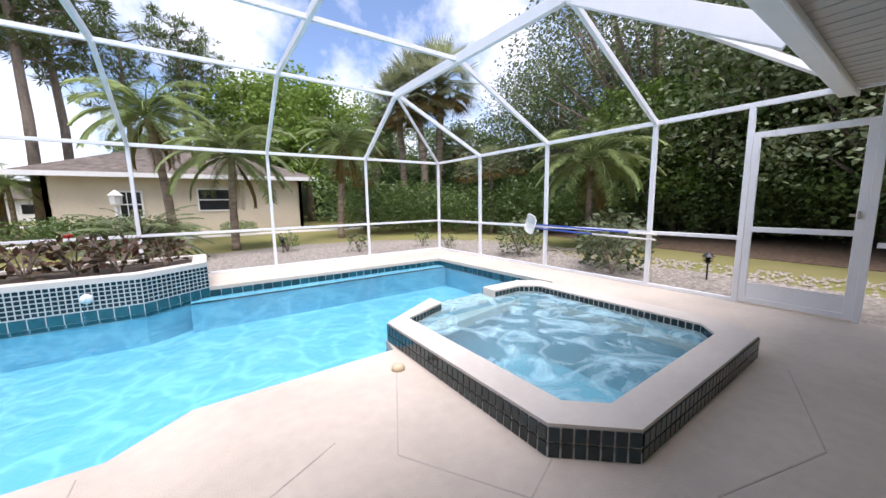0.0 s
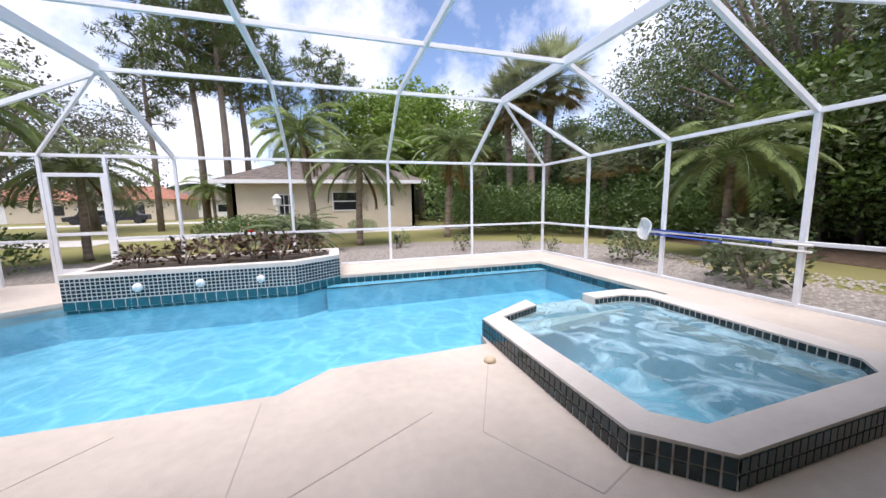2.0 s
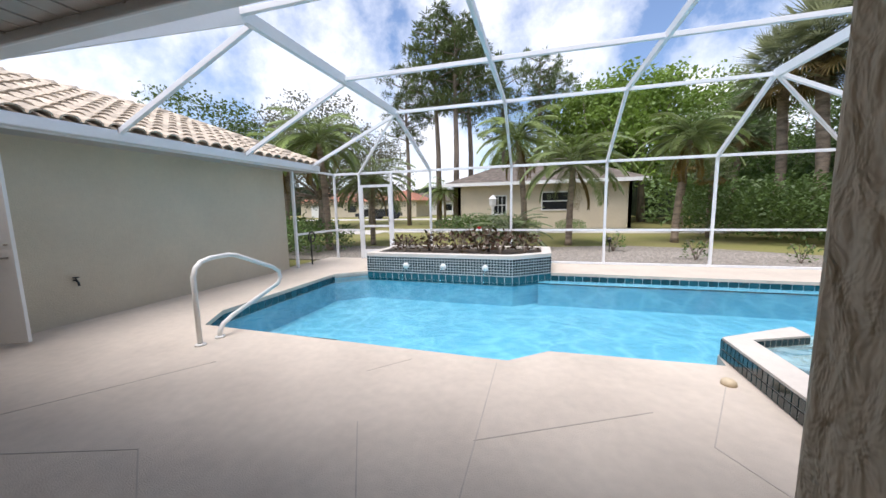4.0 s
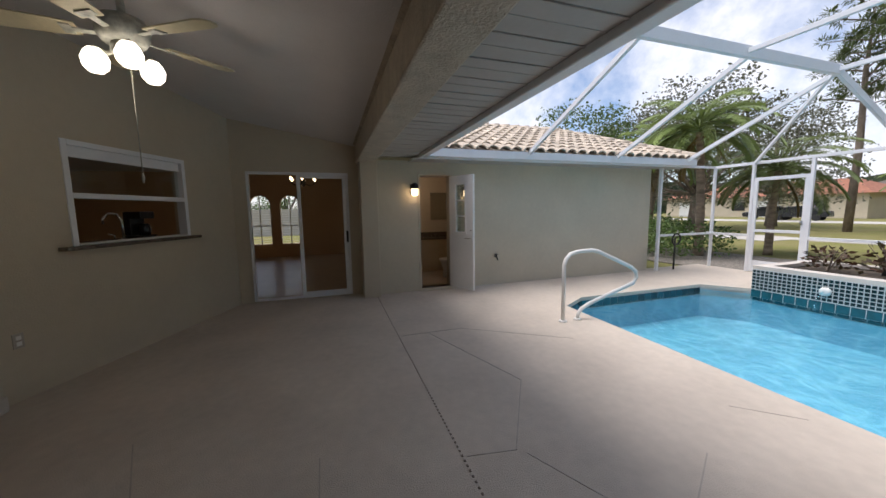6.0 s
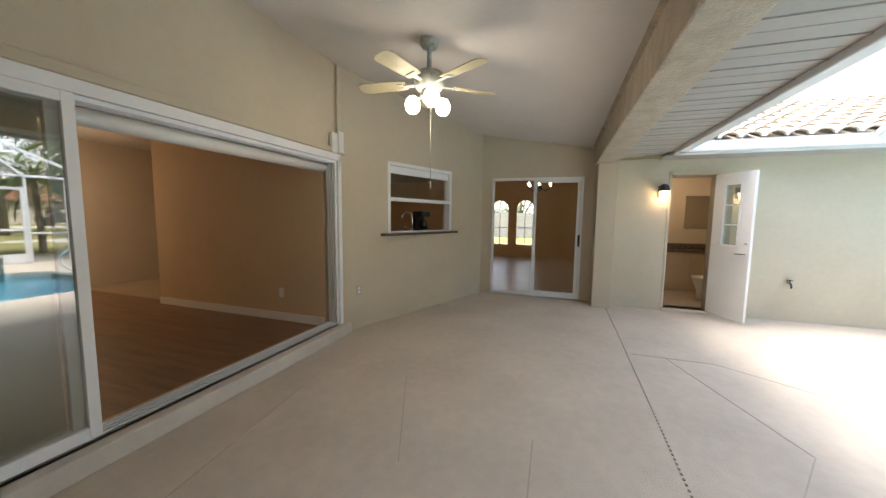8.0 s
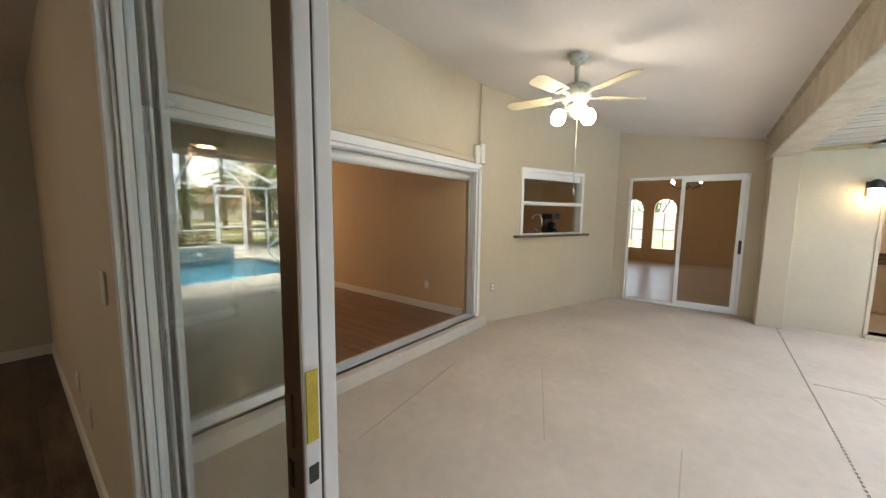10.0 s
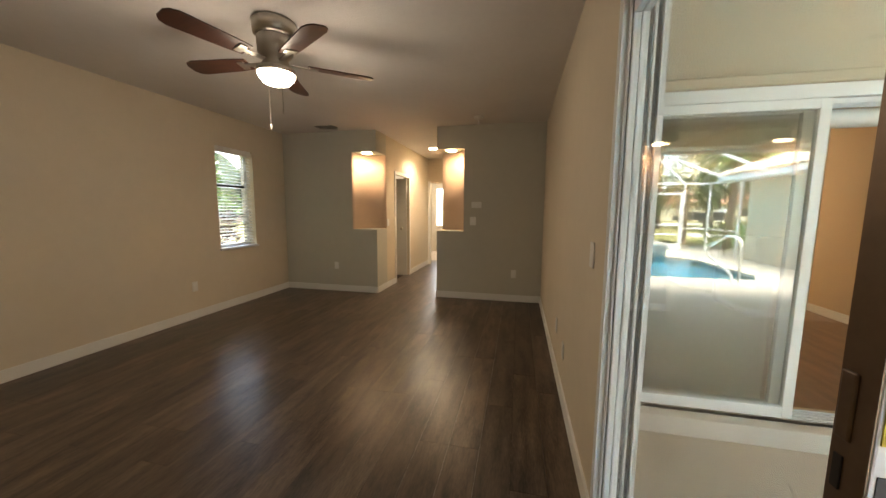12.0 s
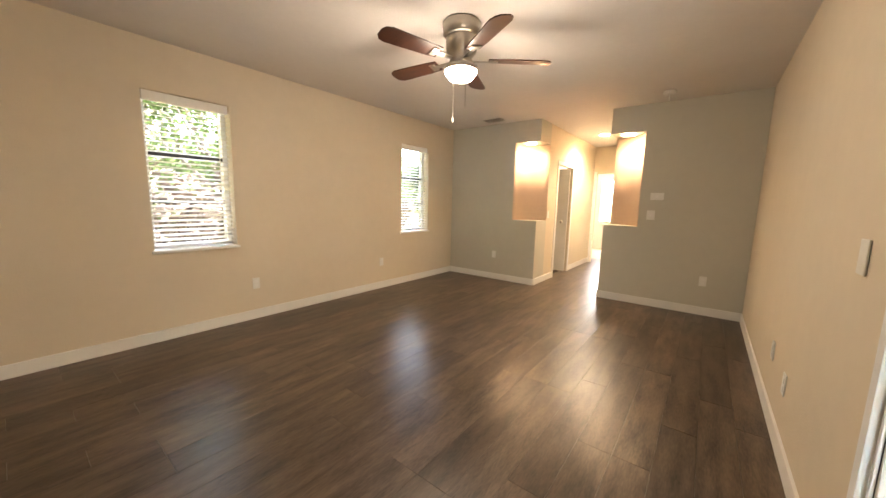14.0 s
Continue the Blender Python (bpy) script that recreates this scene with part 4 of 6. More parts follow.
def outlet(name, m, mat="plastic"):
    o = empty(name)
    Build().box(-0.037, 0.037, 0, 0.007, -0.06, 0.06).make("plate", mat, o, bevel=0.003)
    Build().box(-0.017, 0.017, 0.006, 0.010, 0.008, 0.04).box(-0.017, 0.017, 0.006, 0.010, -0.04, -0.008).make("sockets", "trim", o)
    o.matrix_basis = m
    return tagged(o, "white plastic wall socket plate", "outlet", "wall sockets")


o = outlet("wall_outlet", m @ pose(AL - 0.22, 0, 0.49), "nickel")
o["label"] = "grey weatherproof wall socket on tan stucco"
outlet("wall_outlet", pose(5.322, -2.62, 0.45, 0, 0, 90))
outlet("wall_outlet", pose(5.322, -4.42, 0.46, 0, 0, 90))
outlet("wall_outlet", pose(4.39, -6.168, 0.49))
outlet("wall_outlet", pose(1.49, -6.168, 0.48))
outlet("wall_outlet", pose(1.093, -3.55, 0.42, 0, 0, -90))
outlet("wall_outlet", pose(1.093, -4.0, 0.46, 0, 0, -90))
outlet("wall_outlet", pose(-2.476, -4.3, 0.45, 0, 0, -90))
for x, z, w, h in ((2.11, 1.26, 0.045, 0.06), (2.06, 1.50, 0.075, 0.045)):
    o = empty("wall_switch" if h > w else "thermostat", (x, -6.168, z))
    Build().box(-w, w, 0, 0.012, -h, h).make("plate", "plastic", o, bevel=0.004)
    Build().box(-0.012, 0.012, 0.011, 0.018, -0.02, 0.02).make("toggle", "trim", o)
    tagged(o, "white plastic wall control on the grey wall", "switch")
o = empty("wall_switch", (3.652, -6.62, 1.20), 90)
Build().box(-0.045, 0.045, 0, 0.01, -0.06, 0.06).make("plate", "plastic", o, bevel=0.004)
tagged(o, "white light switch plate in the hall", "switch")
o = empty("wall_switch", (1.093, -2.75, 1.22), -90)
Build().box(-0.038, 0.038, 0, 0.007, -0.06, 0.06).make("plate", "plastic", o, bevel=0.003)
tagged(o, "beige light switch plate beside the sliding door", "switch")

# conduit with its box over the sliding door
o = empty("junction_box", (-2.45, -3.445, 2.26))
Build().box(-0.09, 0.0, 0, 0.06, -0.12, 0.12).box(0.005, 0.10, 0, 0.045, -0.13, 0.09).make("case", "plastic", o, bevel=0.008)
Build().tube([(-0.03, 0.02, 0.12), (-0.03, 0.02, 0.84)], 0.012).make("conduit", "stucco_in", o)
tagged(o, "pale electric box with a conduit on the lanai wall", "junction box")


def slider_panel(parent, name, x0, x1, z0, z1, y, mat="glass", stile=0.055, half=0.018, back=None):
    p = empty(name)
    p.parent = parent
    b = Build()
    back = back or stile
    for a, c, e, f in ((x0, x0 + back, z0, z1), (x1 - stile, x1, z0, z1), (x0 + back, x1 - stile, z1 - stile, z1), (x0 + back, x1 - stile, z0, z0 + stile * 1.3)):
        b.box(a, c, y - half, y + half, e, f)
    b.make("frame", "white", p, bevel=0.003)
    Build().add([(x0 + back, y, z0 + stile), (x1 - stile, y, z0 + stile), (x1 - stile, y, z1 - stile), (x0 + back, y, z1 - stile)], [(0, 1, 2, 3)]).make("pane", mat, p).visible_shadow = False
    return p


# wide sliding door of the living room
s1 = empty("door_sliding_living")
fr = Build().box(-2.56, 0.9, -3.60, -3.44, 2.06, 2.135).box(-2.56, -2.50, -3.60, -3.44, 0.12, 2.1).box(-2.56, 0.9, -3.60, -3.46, 0.115, 0.14)
for k in range(4):
    fr.box(-2.50, 0.88, -3.585 + k * 0.035, -3.577 + k * 0.035, 0.14, 0.152)
    fr.box(-2.50, 0.88, -3.585 + k * 0.035, -3.577 + k * 0.035, 2.03, 2.06)
    fr.box(-2.50, -2.47, -3.585 + k * 0.035, -3.572 + k * 0.035, 0.14, 2.06)
fr.make("frame", "white", s1, bevel=0.002)
Build().box(-2.62, 0.9, -3.46, -3.415, 2.135, 2.20).make("head_trim", "stucco_in", s1, bevel=0.012)
Build().tube([(-2.46, -3.62, 1.98), (0.86, -3.62, 1.98)], 0.055, 12).make("rolled_shutter", "trim", s1, smooth=True)
slider_panel(s1, "panel", -0.25, 0.87, 0.15, 2.06, -3.47, "tinted")
slider_panel(s1, "panel", -0.20, 0.87, 0.15, 2.05, -3.51, "tinted")
Build().box(-0.16, 0.84, -3.60, -3.594, 0.16, 2.04).make("roller_shade", "shade", s1)
structure(s1, "wide white sliding glass door standing half open", "door")

# sliding door of the family room
s2 = empty("door_sliding_family")
b = Build().box(-5.50, -5.41, -2.20, -2.165, 0.02, 2.14).box(-5.50, -5.41, -0.675, -0.635, 0.02, 2.14).box(-5.50, -5.41, -2.20, -0.635, 2.10, 2.14).box(-5.50, -5.41, -2.2, -0.635, 0.02, 0.05)
b.make("frame", "white", s2, bevel=0.003)
R = Matrix(((0, 1, 0, -5.455), (1, 0, 0, 0), (0, 0, 1, 0), (0, 0, 0, 1)))
p = slider_panel(s2, "panel", -1.46, -0.68, 0.05, 2.10, 0.02, "glass")
p.matrix_basis = R
Build().box(-5.425, -5.40, -0.70, -0.665, 0.95, 1.15).make("handle", "black", s2)
structure(s2, "white sliding glass door standing half open", "door")

# stacked doors of the room
s3 = empty("door_sliding_room")
b = Build().box(0.945, 1.10, -2.50, -2.455, 0.02, 2.20).box(0.95, 1.10, -2.50, -0.78, 2.165, 2.22).box(0.95, 1.09, -2.48, -0.78, 0.03, 0.052)
for k in range(5):
    x = 0.962 + k * 0.027
    b.box(x, x + 0.009, -2.455, -2.44, 0.05, 2.17).box(x, x + 0.006, -2.45, -0.78, 0.052, 0.064).box(x, x + 0.006, -2.45, -0.78, 2.145, 2.166)
b.make("frame", "white", s3, bevel=0.002)
# black strips laid between the fins in place of the gaps' shade
bl = Build()
for k in range(4):
    bl.box(0.974 + k * 0.027, 0.986 + k * 0.027, -2.455, -2.447, 0.06, 2.16)
bl.make("track_gaps", "black", s3)
for x, y0, wide in ((1.056, -2.442, 0.046), (1.029, -2.442, 0.046)):
    q = slider_panel(s3, "panel", y0, -1.475, 0.055, 2.15, 0, "glass", wide, half=0.0125, back=0.012)
    q.matrix_basis = Matrix(((0, 1, 0, x), (1, 0, 0, 0), (0, 0, 1, 0), (0, 0, 0, 1)))
# thin black strip standing in for the shaded gap between the two panels
Build().box(1.0405, 1.0445, -1.53, -1.4765, 0.06, 2.14).make("gasket", "black", s3)
Build().box(1.0475, 1.0645, -1.4765, -1.4735, 1.185, 1.285).make("label", "label", s3)
Build().box(1.049, 1.063, -1.4765, -1.4738, 1.125, 1.15).box(1.0685, 1.0722, -1.513, -1.503, 1.11, 1.15).make("lock", "black", s3)
Build().box(1.0684, 1.0702, -1.520, -1.4765, 0.056, 2.149).make("inside_finish", "bronze", s3)
Build().box(1.0675, 1.0735, -1.516, -1.498, 1.17, 1.25).make("pull", "bronze", s3, bevel=0.002)
structure(s3, "stack of white sliding glass doors pushed open", "door")

# bathroom behind the wing's door
structure(Build().box(-7.7, -5.29, -0.2, 2.8, -0.05, 0.045).make("floor_bath", "tilefloor"), "beige bathroom floor tiles", "floor")
structure(Build().box(-7.7, -5.3, -0.2, 2.8, 2.3, 2.34).make("ceiling_bath", "ceil"), "white bathroom ceiling", "ceiling")
wall("wall_bath_west", (-7.5, -0.25), (-7.5, 2.8), 0.1, 0, 2.4, "room")
wall("wall_bath_south", (-5.4, -0.15), (-7.6, -0.15), 0.1, 0, 2.4, "room")
wall("wall_bath_north", (-5.4, 2.7), (-7.6, 2.7), -0.1, 0, 2.4, "room")
v = empty("vanity")
Build().box(-7.49, -6.90, 0.95, 2.4, 0.05, 0.80).make("cabinet", "cabinet", v, bevel=0.008)
Build().box(-7.49, -6.87, 0.93, 2.42, 0.80, 0.84).box(-7.49, -7.46, 0.93, 2.42, 0.84, 0.94).make("top", "counter", v, bevel=0.006)
for k in range(3):
    Build().box(-6.90, -6.885, 0.98 + k * 0.47, 1.42 + k * 0.47, 0.15, 0.76).make("door", "cabinet", v, bevel=0.008)
tagged(v, "cream bathroom vanity with a brown stone top", "vanity")
mi = empty("bathroom_mirror")
Build().box(-7.495, -7.485, 1.45, 2.1, 1.25, 1.92).make("glass", "mirror", mi)
tagged(mi, "plain frameless bathroom mirror on a warm wall", "mirror")
tl = empty("toilet", (-6.1, 1.42, 0.05))
Build().lathe([(0.12, 0), (0.11, 0.15), (0.17, 0.32), (0.20, 0.38), (0.19, 0.40)], (0, 0, 0)).make("bowl", "plastic", tl, smooth=True)
Build().box(-0.2, 0.2, 0.22, 0.42, 0.36, 0.76).make("tank", "plastic", tl, bevel=0.02)
tagged(tl, "white toilet beside the vanity", "toilet")

# bathroom door, open outwards
d = empty("door_bath", (-5.24, 1.165, 0.05), 0)
dm = Build().box(0, 0.60, -0.02, 0.02, 0, 1.02).box(0, 0.16, -0.02, 0.02, 1.02, 1.90).box(0.42, 0.60, -0.02, 0.02, 1.02, 1.90).box(0, 0.60, -0.02, 0.02, 1.90, 2.04)
dm.make("leaf", "trim", d, bevel=0.004)
gf = Build()
for u0, u1, v0, v1 in ((0.14, 0.44, 1.0, 1.04), (0.14, 0.44, 1.88, 1.92), (0.14, 0.175, 1.04, 1.88), (0.405, 0.44, 1.04, 1.88)):
    gf.box(u0, u1, -0.03, 0.03, v0, v1)
for v0 in (1.31, 1.59):
    gf.box(0.175, 0.405, -0.014, 0.014, v0, v0 + 0.02)
gf.make("glazing_frame", "trim", d, bevel=0.003)
Build().box(0.175, 0.405, -0.003, 0.003, 1.04, 1.88).make("pane", "tinted", d)
Build().tube([(0.54, -0.02, 0.93), (0.54, -0.06, 0.93), (0.43, -0.065, 0.93)], 0.011).tube([(0.54, 0.02, 0.93), (0.54, 0.06, 0.93), (0.43, 0.065, 0.93)], 0.011).lathe([(0.03, 0), (0.03, 0.02)], (0.54, 0.0, 1.06)).make("handle", "nickel", d, smooth=True)
d.matrix_basis = pose(-5.235, 1.165, 0.05, 0, 0, 24)
structure(d, "white half-glazed bathroom door standing open", "door")
structure(Build().box(-5.46, -5.235, 0.56, 0.595, 0.0, 2.15).box(-5.46, -5.235, 1.17, 1.205, 0, 2.15).box(-5.46, -5.235, 0.56, 1.205, 2.115, 2.15).box(-5.46, -5.20, 0.57, 1.2, 0.0, 0.05).make("trim_bath_door", "stucco"),
          "tan door frame of the bathroom", "trim")

sc = empty("wall_sconce", (-5.25, 0.48, 1.84))
Build().box(0, 0.02, -0.06, 0.06, -0.07, 0.11).lathe([(0.075, 0.02), (0.078, 0.04), (0.06, 0.10), (0.02, 0.13)], (0.10, 0, 0)).make("cap", "black", sc, smooth=False)
Build().lathe([(0.035, -0.10), (0.055, -0.08), (0.062, 0.02)], (0.10, 0, 0)).make("shade", "bulb2", sc, smooth=True)
tagged(sc, "black wall lantern with a lit frosted glass shade", "wall lamp")
sp = empty("garden_tap", (-5.25, 2.11, 0.56))
Build().tube([(0, 0, 0), (0.06, 0, 0), (0.09, 0, -0.03), (0.095, 0, -0.07)], 0.012).lathe([(0.035, 0.035), (0.035, 0.045)], (0.05, 0, 0), 10).tube([(0.05, 0, 0), (0.05, 0, 0.04)], 0.007).make("tap", "black", sp, smooth=True)
tagged(sp, "dark metal garden tap on the stucco wall", "tap")
hr = empty("hose_reel", (-5.1, 6.75, 0.0))
Build().tube([(0, 0, 0), (0, 0, 0.75)], 0.02).tube([(0.03, 0.13 * math.cos(a), 0.72 + 0.13 * math.sin(a)) for a in [i * 0.42 for i in range(16)]], 0.02).make("stand", "black", hr, smooth=True)
tagged(hr, "black hose hanger on a stake", "hose hanger")

# stainless hand rail at the pool steps
ra = empty("hand_rail", (-2.86, 1.87, 0))
Build().tube([(0, 0, 0), (0, 0, 0.74), (0, 0.03, 0.83), (0, 0.10, 0.89), (0, 0.22, 0.915), (0, 0.44, 0.92), (0, 0.54, 0.90), (0, 1.10, 0.66), (0, 1.20, 0.59), (0, 1.22, 0.50), (0, 1.17, 0.42),
              (0, 0.42, 0.20), (0, 0.29, 0.14), (0, 0.24, 0.07), (0, 0.235, 0)], 0.026, 12).make("tube", "plastic", ra, smooth=True)
Build().lathe([(0.055, 0), (0.05, 0.018), (0.03, 0.022)], (0, 0, 0)).make("flange", "plastic", ra, smooth=True)
Build().lathe([(0.055, 0), (0.05, 0.018), (0.03, 0.022)], (0, 0.235, 0)).make("flange", "plastic", ra, smooth=True)
tagged(ra, "white tubular hand rail at the pool steps", "hand rail")
cp = empty("deck_cap", (2.06, 2.25, 0))
Build().lathe([(0.055, 0), (0.05, 0.03), (0.03, 0.045)], (0, 0, 0)).make("cap", "cabinet", cp, smooth=True)
tagged(cp, "small beige dome cap on the deck", "deck fitting")


def fan(name, place, mat_body, mat_blade, drop, turn, n, r, kit):
    o = empty(name, place)
    Build().lathe([(0.10, -0.10), (0.125, -0.06), (0.13, 0.0), (0.11, 0.035), (0.05, 0.06), (0.02, 0.075), (0.02, drop - 0.09), (0.06, drop - 0.08), (0.08, drop - 0.04), (0.08, drop)] if kit == "globes" else
                  [(0.07, -0.10), (0.09, -0.07), (0.075, -0.04), (0.11, 0.0), (0.115, 0.06), (0.105, drop)], (0, 0, 0), 24).make("motor", mat_body, o, smooth=True)
    for i in range(n):
        a = turn + i * 2 * math.pi / n
        m_ = pose(0, 0, -0.05, 0, 0, math.degrees(a)) @ pose(0, 0, 0, 11, 0, 0)
        bb_ = Build()
        pts = [(0.20, -0.055), (0.30, -0.065), (r - 0.06, -0.075), (r - 0.02, -0.06), (r, -0.03), (r, 0.03), (r - 0.02, 0.06), (r - 0.06, 0.075), (0.30, 0.065), (0.20, 0.055)]
        k = [m_ @ Vector((x, y, z)) for z in (-0.004, 0.004) for x, y in pts]
        nn = len(pts)
        bb_.add(k, [tuple(reversed(range(nn))), tuple(range(nn, 2 * nn))] + [(j, (j + 1) % nn, (j + 1) % nn + nn, j + nn) for j in range(nn)])
        bb_.make("blade", mat_blade, o)
        Build().box(0.09, 0.27, -0.018, 0.018, -0.012, -0.004, m_).box(0.22, 0.27, -0.04, 0.04, -0.012, -0.004, m_).make("bracket", mat_body, o, bevel=0.003)
    if kit == "bowl":
        Build().lathe([(0.03, -0.20), (0.085, -0.185), (0.118, -0.14), (0.12, -0.125)], (0, 0, 0), 24).make("bowl", "bulb", o, smooth=True)
        Build().lathe([(0.122, -0.13), (0.122, -0.10), (0.07, -0.09)], (0, 0, 0), 24).make("ring", mat_body, o, smooth=True)
        Build().tube([(0.11, -0.06, -0.12), (0.11, -0.06, -0.43)], 0.0018, 5).lathe([(0.004, -0.04), (0.009, -0.02), (0.003, 0)], (0.11, -0.06, -0.43), 8).make("pull_chain", "nickel", o)
        Build().tube([(-0.10, 0.08, -0.12), (-0.10, 0.08, -0.41)], 0.0018, 5).make("pull_chain", "nickel", o)
    else:
        c_ = Build()
        for i in range(3):
            a = 0.5 + i * 2 * math.pi / 3
            cx, cy = 0.15 * math.cos(a), 0.15 * math.sin(a)
            Build().lathe([(0.035, -0.13), (0.06, -0.10), (0.066, -0.06), (0.05, -0.02), (0.035, 0.0)], (cx, cy, -0.14), 14).make("globe", "bulb", o, smooth=True)
            c_.tube([(0, 0, -0.12), (cx * 0.6, cy * 0.6, -0.16), (cx, cy, -0.13), (cx, cy, -0.15)], 0.014)
        c_.lathe([(0.03, -0.19), (0.07, -0.15), (0.06, -0.09)], (0, 0, 0))
        c_.tube([(0.03, 0.03, -0.19), (0.03, 0.03, -0.85)], 0.003, 5).lathe([(0.004, -0.06), (0.010, -0.03), (0.003, 0)], (0.03, 0.03, -0.85), 8)
        c_.make("light_arms", mat_body, o, smooth=True)
    return o


tagged(fan("ceiling_fan", (-1.86, -2.07, 2.58), "ironwhite", "cream", 0.31, radians(60), 5, 0.62, "globes"), "antique white ceiling fan with cream blades and lit globes", "ceiling fan")
tagged(fan("ceiling_fan", (3.07, -3.18, 2.456), "nickel", "walnut", 0.20, radians(75), 5, 0.66, "bowl"), "brushed nickel flush ceiling fan with dark walnut blades", "ceiling fan")
cs = Build().lathe([(0.118, 0.10), (0.135, 0.115), (0.14, 0.19), (0.13, 0.204)], (0, 0, 0), 24).make("canopy", "nickel", bpy.data.objects["ceiling_fan.001"], smooth=True)

# room windows with blinds
for n, (y0, y1) in enumerate(((-2.455, -1.79), (-5.47, -4.84))):
    w = empty("window_%d" % (n + 1))
    b = Build().box(5.44, 5.50, y0, y0 + 0.04, 0.89, 2.24).box(5.44, 5.50, y1 - 0.04, y1, 0.89, 2.24).box(5.44, 5.5, y0, y1, 2.2, 2.24).box(5.44, 5.5, y0, y1, 0.89, 0.93)
    b.make("frame", "white", w)
    Build().box(5.445, 5.49, y0, y1, 1.30, 1.335).box(5.445, 5.49, y0, y1, 1.72, 1.755).make("rails", "black", w)
    Build().box(5.29, 5.50, y0 - 0.02, y1 + 0.02, 0.86, 0.885).make("sill", "trim", w, bevel=0.004)
    Build().box(5.335, 5.40, y0 + 0.01, y1 - 0.01, 2.17, 2.245).make("head_rail", "trim", w, bevel=0.004)
    for k in range(29):
        z = 0.93 + k * 0.0432
        Build().box(5.345, 5.393, y0 + 0.015, y1 - 0.015, -0.0015, 0.0015, pose(0, 0, z + 0.9, 0, 0, 0) @ pose(5.37, 0, -0.9, 0, -19, 0) @ pose(-5.37, 0, 0)).make("slat", "trim", w)
    Build().tube([(5.34, y0 + 0.1, 2.17), (5.34, y0 + 0.1, 0.98)], 0.004, 5).make("cord", "trim", w)
    structure(w, "white window with lowered horizontal blinds", "window")

# hall: door leaf, light, smoke detector, vent
hd = empty("door_hall", (3.66, -7.83, 0.05))
Build().box(3.70, 4.44, -7.815, -7.78, 0.05, 2.05).make("leaf", "trim", hd)
hd.matrix_basis = Matrix.Identity(4)
Build().lathe([(0.012, 0), (0.028, 0.03), (0.022, 0.06)], (3.80, -7.74, 1.0), 10).make("knob", "nickel", hd, smooth=True)
structure(hd, "white hall door standing open", "door")
for a in (-7.0, -7.84):
    structure(Build().box(3.645, 3.66, a - 0.03, a + 0.03, 0.05, 2.12).make("trim_hall_door", "trim"), "white door casing", "trim")
structure(Build().box(3.645, 3.66, -7.87, -6.97, 2.06, 2.12).make("trim_hall_door", "trim"), "white door casing", "trim")
for a in (2.95, 3.62):
    structure(Build().box(a - 0.03, a + 0.03, -9.32, -9.305, 0.05, 2.12).make("trim_hall_end", "trim"), "white door casing", "trim")
o = empty("downlight", (3.17, -7.93, 2.66))
Build().lathe([(0.085, -0.012), (0.085, 0.0)], (0, 0, 0)).make("lens", "bulb2", o)
tagged(o, "round lit recessed ceiling downlight", "downlight")
o = empty("smoke_detector", (2.0, -5.74, 2.66))
Build().lathe([(0.05, -0.035), (0.065, -0.02), (0.065, 0.0)], (0, 0, 0)).make("case", "plastic", o, smooth=True)
Build().tube([(0.0, 0, -0.03), (0.0, 0, -0.10)], 0.008).make("stem", "plastic", o)
tagged(o, "round white smoke detector on the ceiling", "smoke detector")
o = empty("air_vent", (4.33, -5.88, 2.655))
b = Build().box(-0.15, 0.15, -0.08, 0.08, -0.004, 0.004)
for k in range(7):
    b.box(-0.13, 0.13, -0.065 + k * 0.02, -0.055 + k * 0.02, -0.012, -0.004)
b.make("grille", "nickel", o)
tagged(o, "grey metal air vent in the ceiling", "vent")

# skimmer net and poles on the cage
nt = empty("skimmer_net")
Build().tube([(6.30, 4.45, 0.86), (6.30, 2.3, 0.80)], 0.014).make("pole", "blue", nt, smooth=True)
Build().tube([(6.29, 4.45, 0.78), (6.29, 3.2, 0.745)], 0.014).make("pole", "blue", nt, smooth=True)
Build().tube([(6.29, 3.2, 0.745), (6.29, 2.2, 0.72)], 0.016).tube([(6.30, 2.6, 0.81), (6.30, 2.2, 0.80)], 0.017).make("sleeve", "plastic", nt, smooth=True)
b = Build()
pts = [(6.28 + 0.03 * math.sin(3 * a), 4.55 + 0.13 * math.cos(a), 0.86 + 0.20 * math.sin(a)) for a in [i * math.pi / 8 for i in range(16)]]
b.add(pts + [(6.36, 4.55, 0.86)], [(i, (i + 1) % 16, 16) for i in range(16)])
q = b.make("bag", "plastic", nt, smooth=True)
Build().tube(pts + pts[:1], 0.014, 6).make("hoop", "plastic", nt, smooth=True)
tagged(nt, "white leaf skimmer net with blue poles on the cage rail", "skimmer net")



# ---- garden ----
def at(deg, dist, z=-0.1):
    """A place by its bearing (degrees to the west of north) and its distance from the terrace's edge."""
    a = radians(deg)
    return (0.9 - math.sin(a) * dist, -0.1 + math.cos(a) * dist, z)


def leaf_quads(b, c, d, w, up, rng):
    s = d.cross(up)
    if s.length < 1e-4:
        s = Vector((1, 0, 0))
    s = s.normalized() * w
    b.add([c, c + d * 0.45 + s, c + d, c + d * 0.45 - s], [(0, 1, 2, 3)])


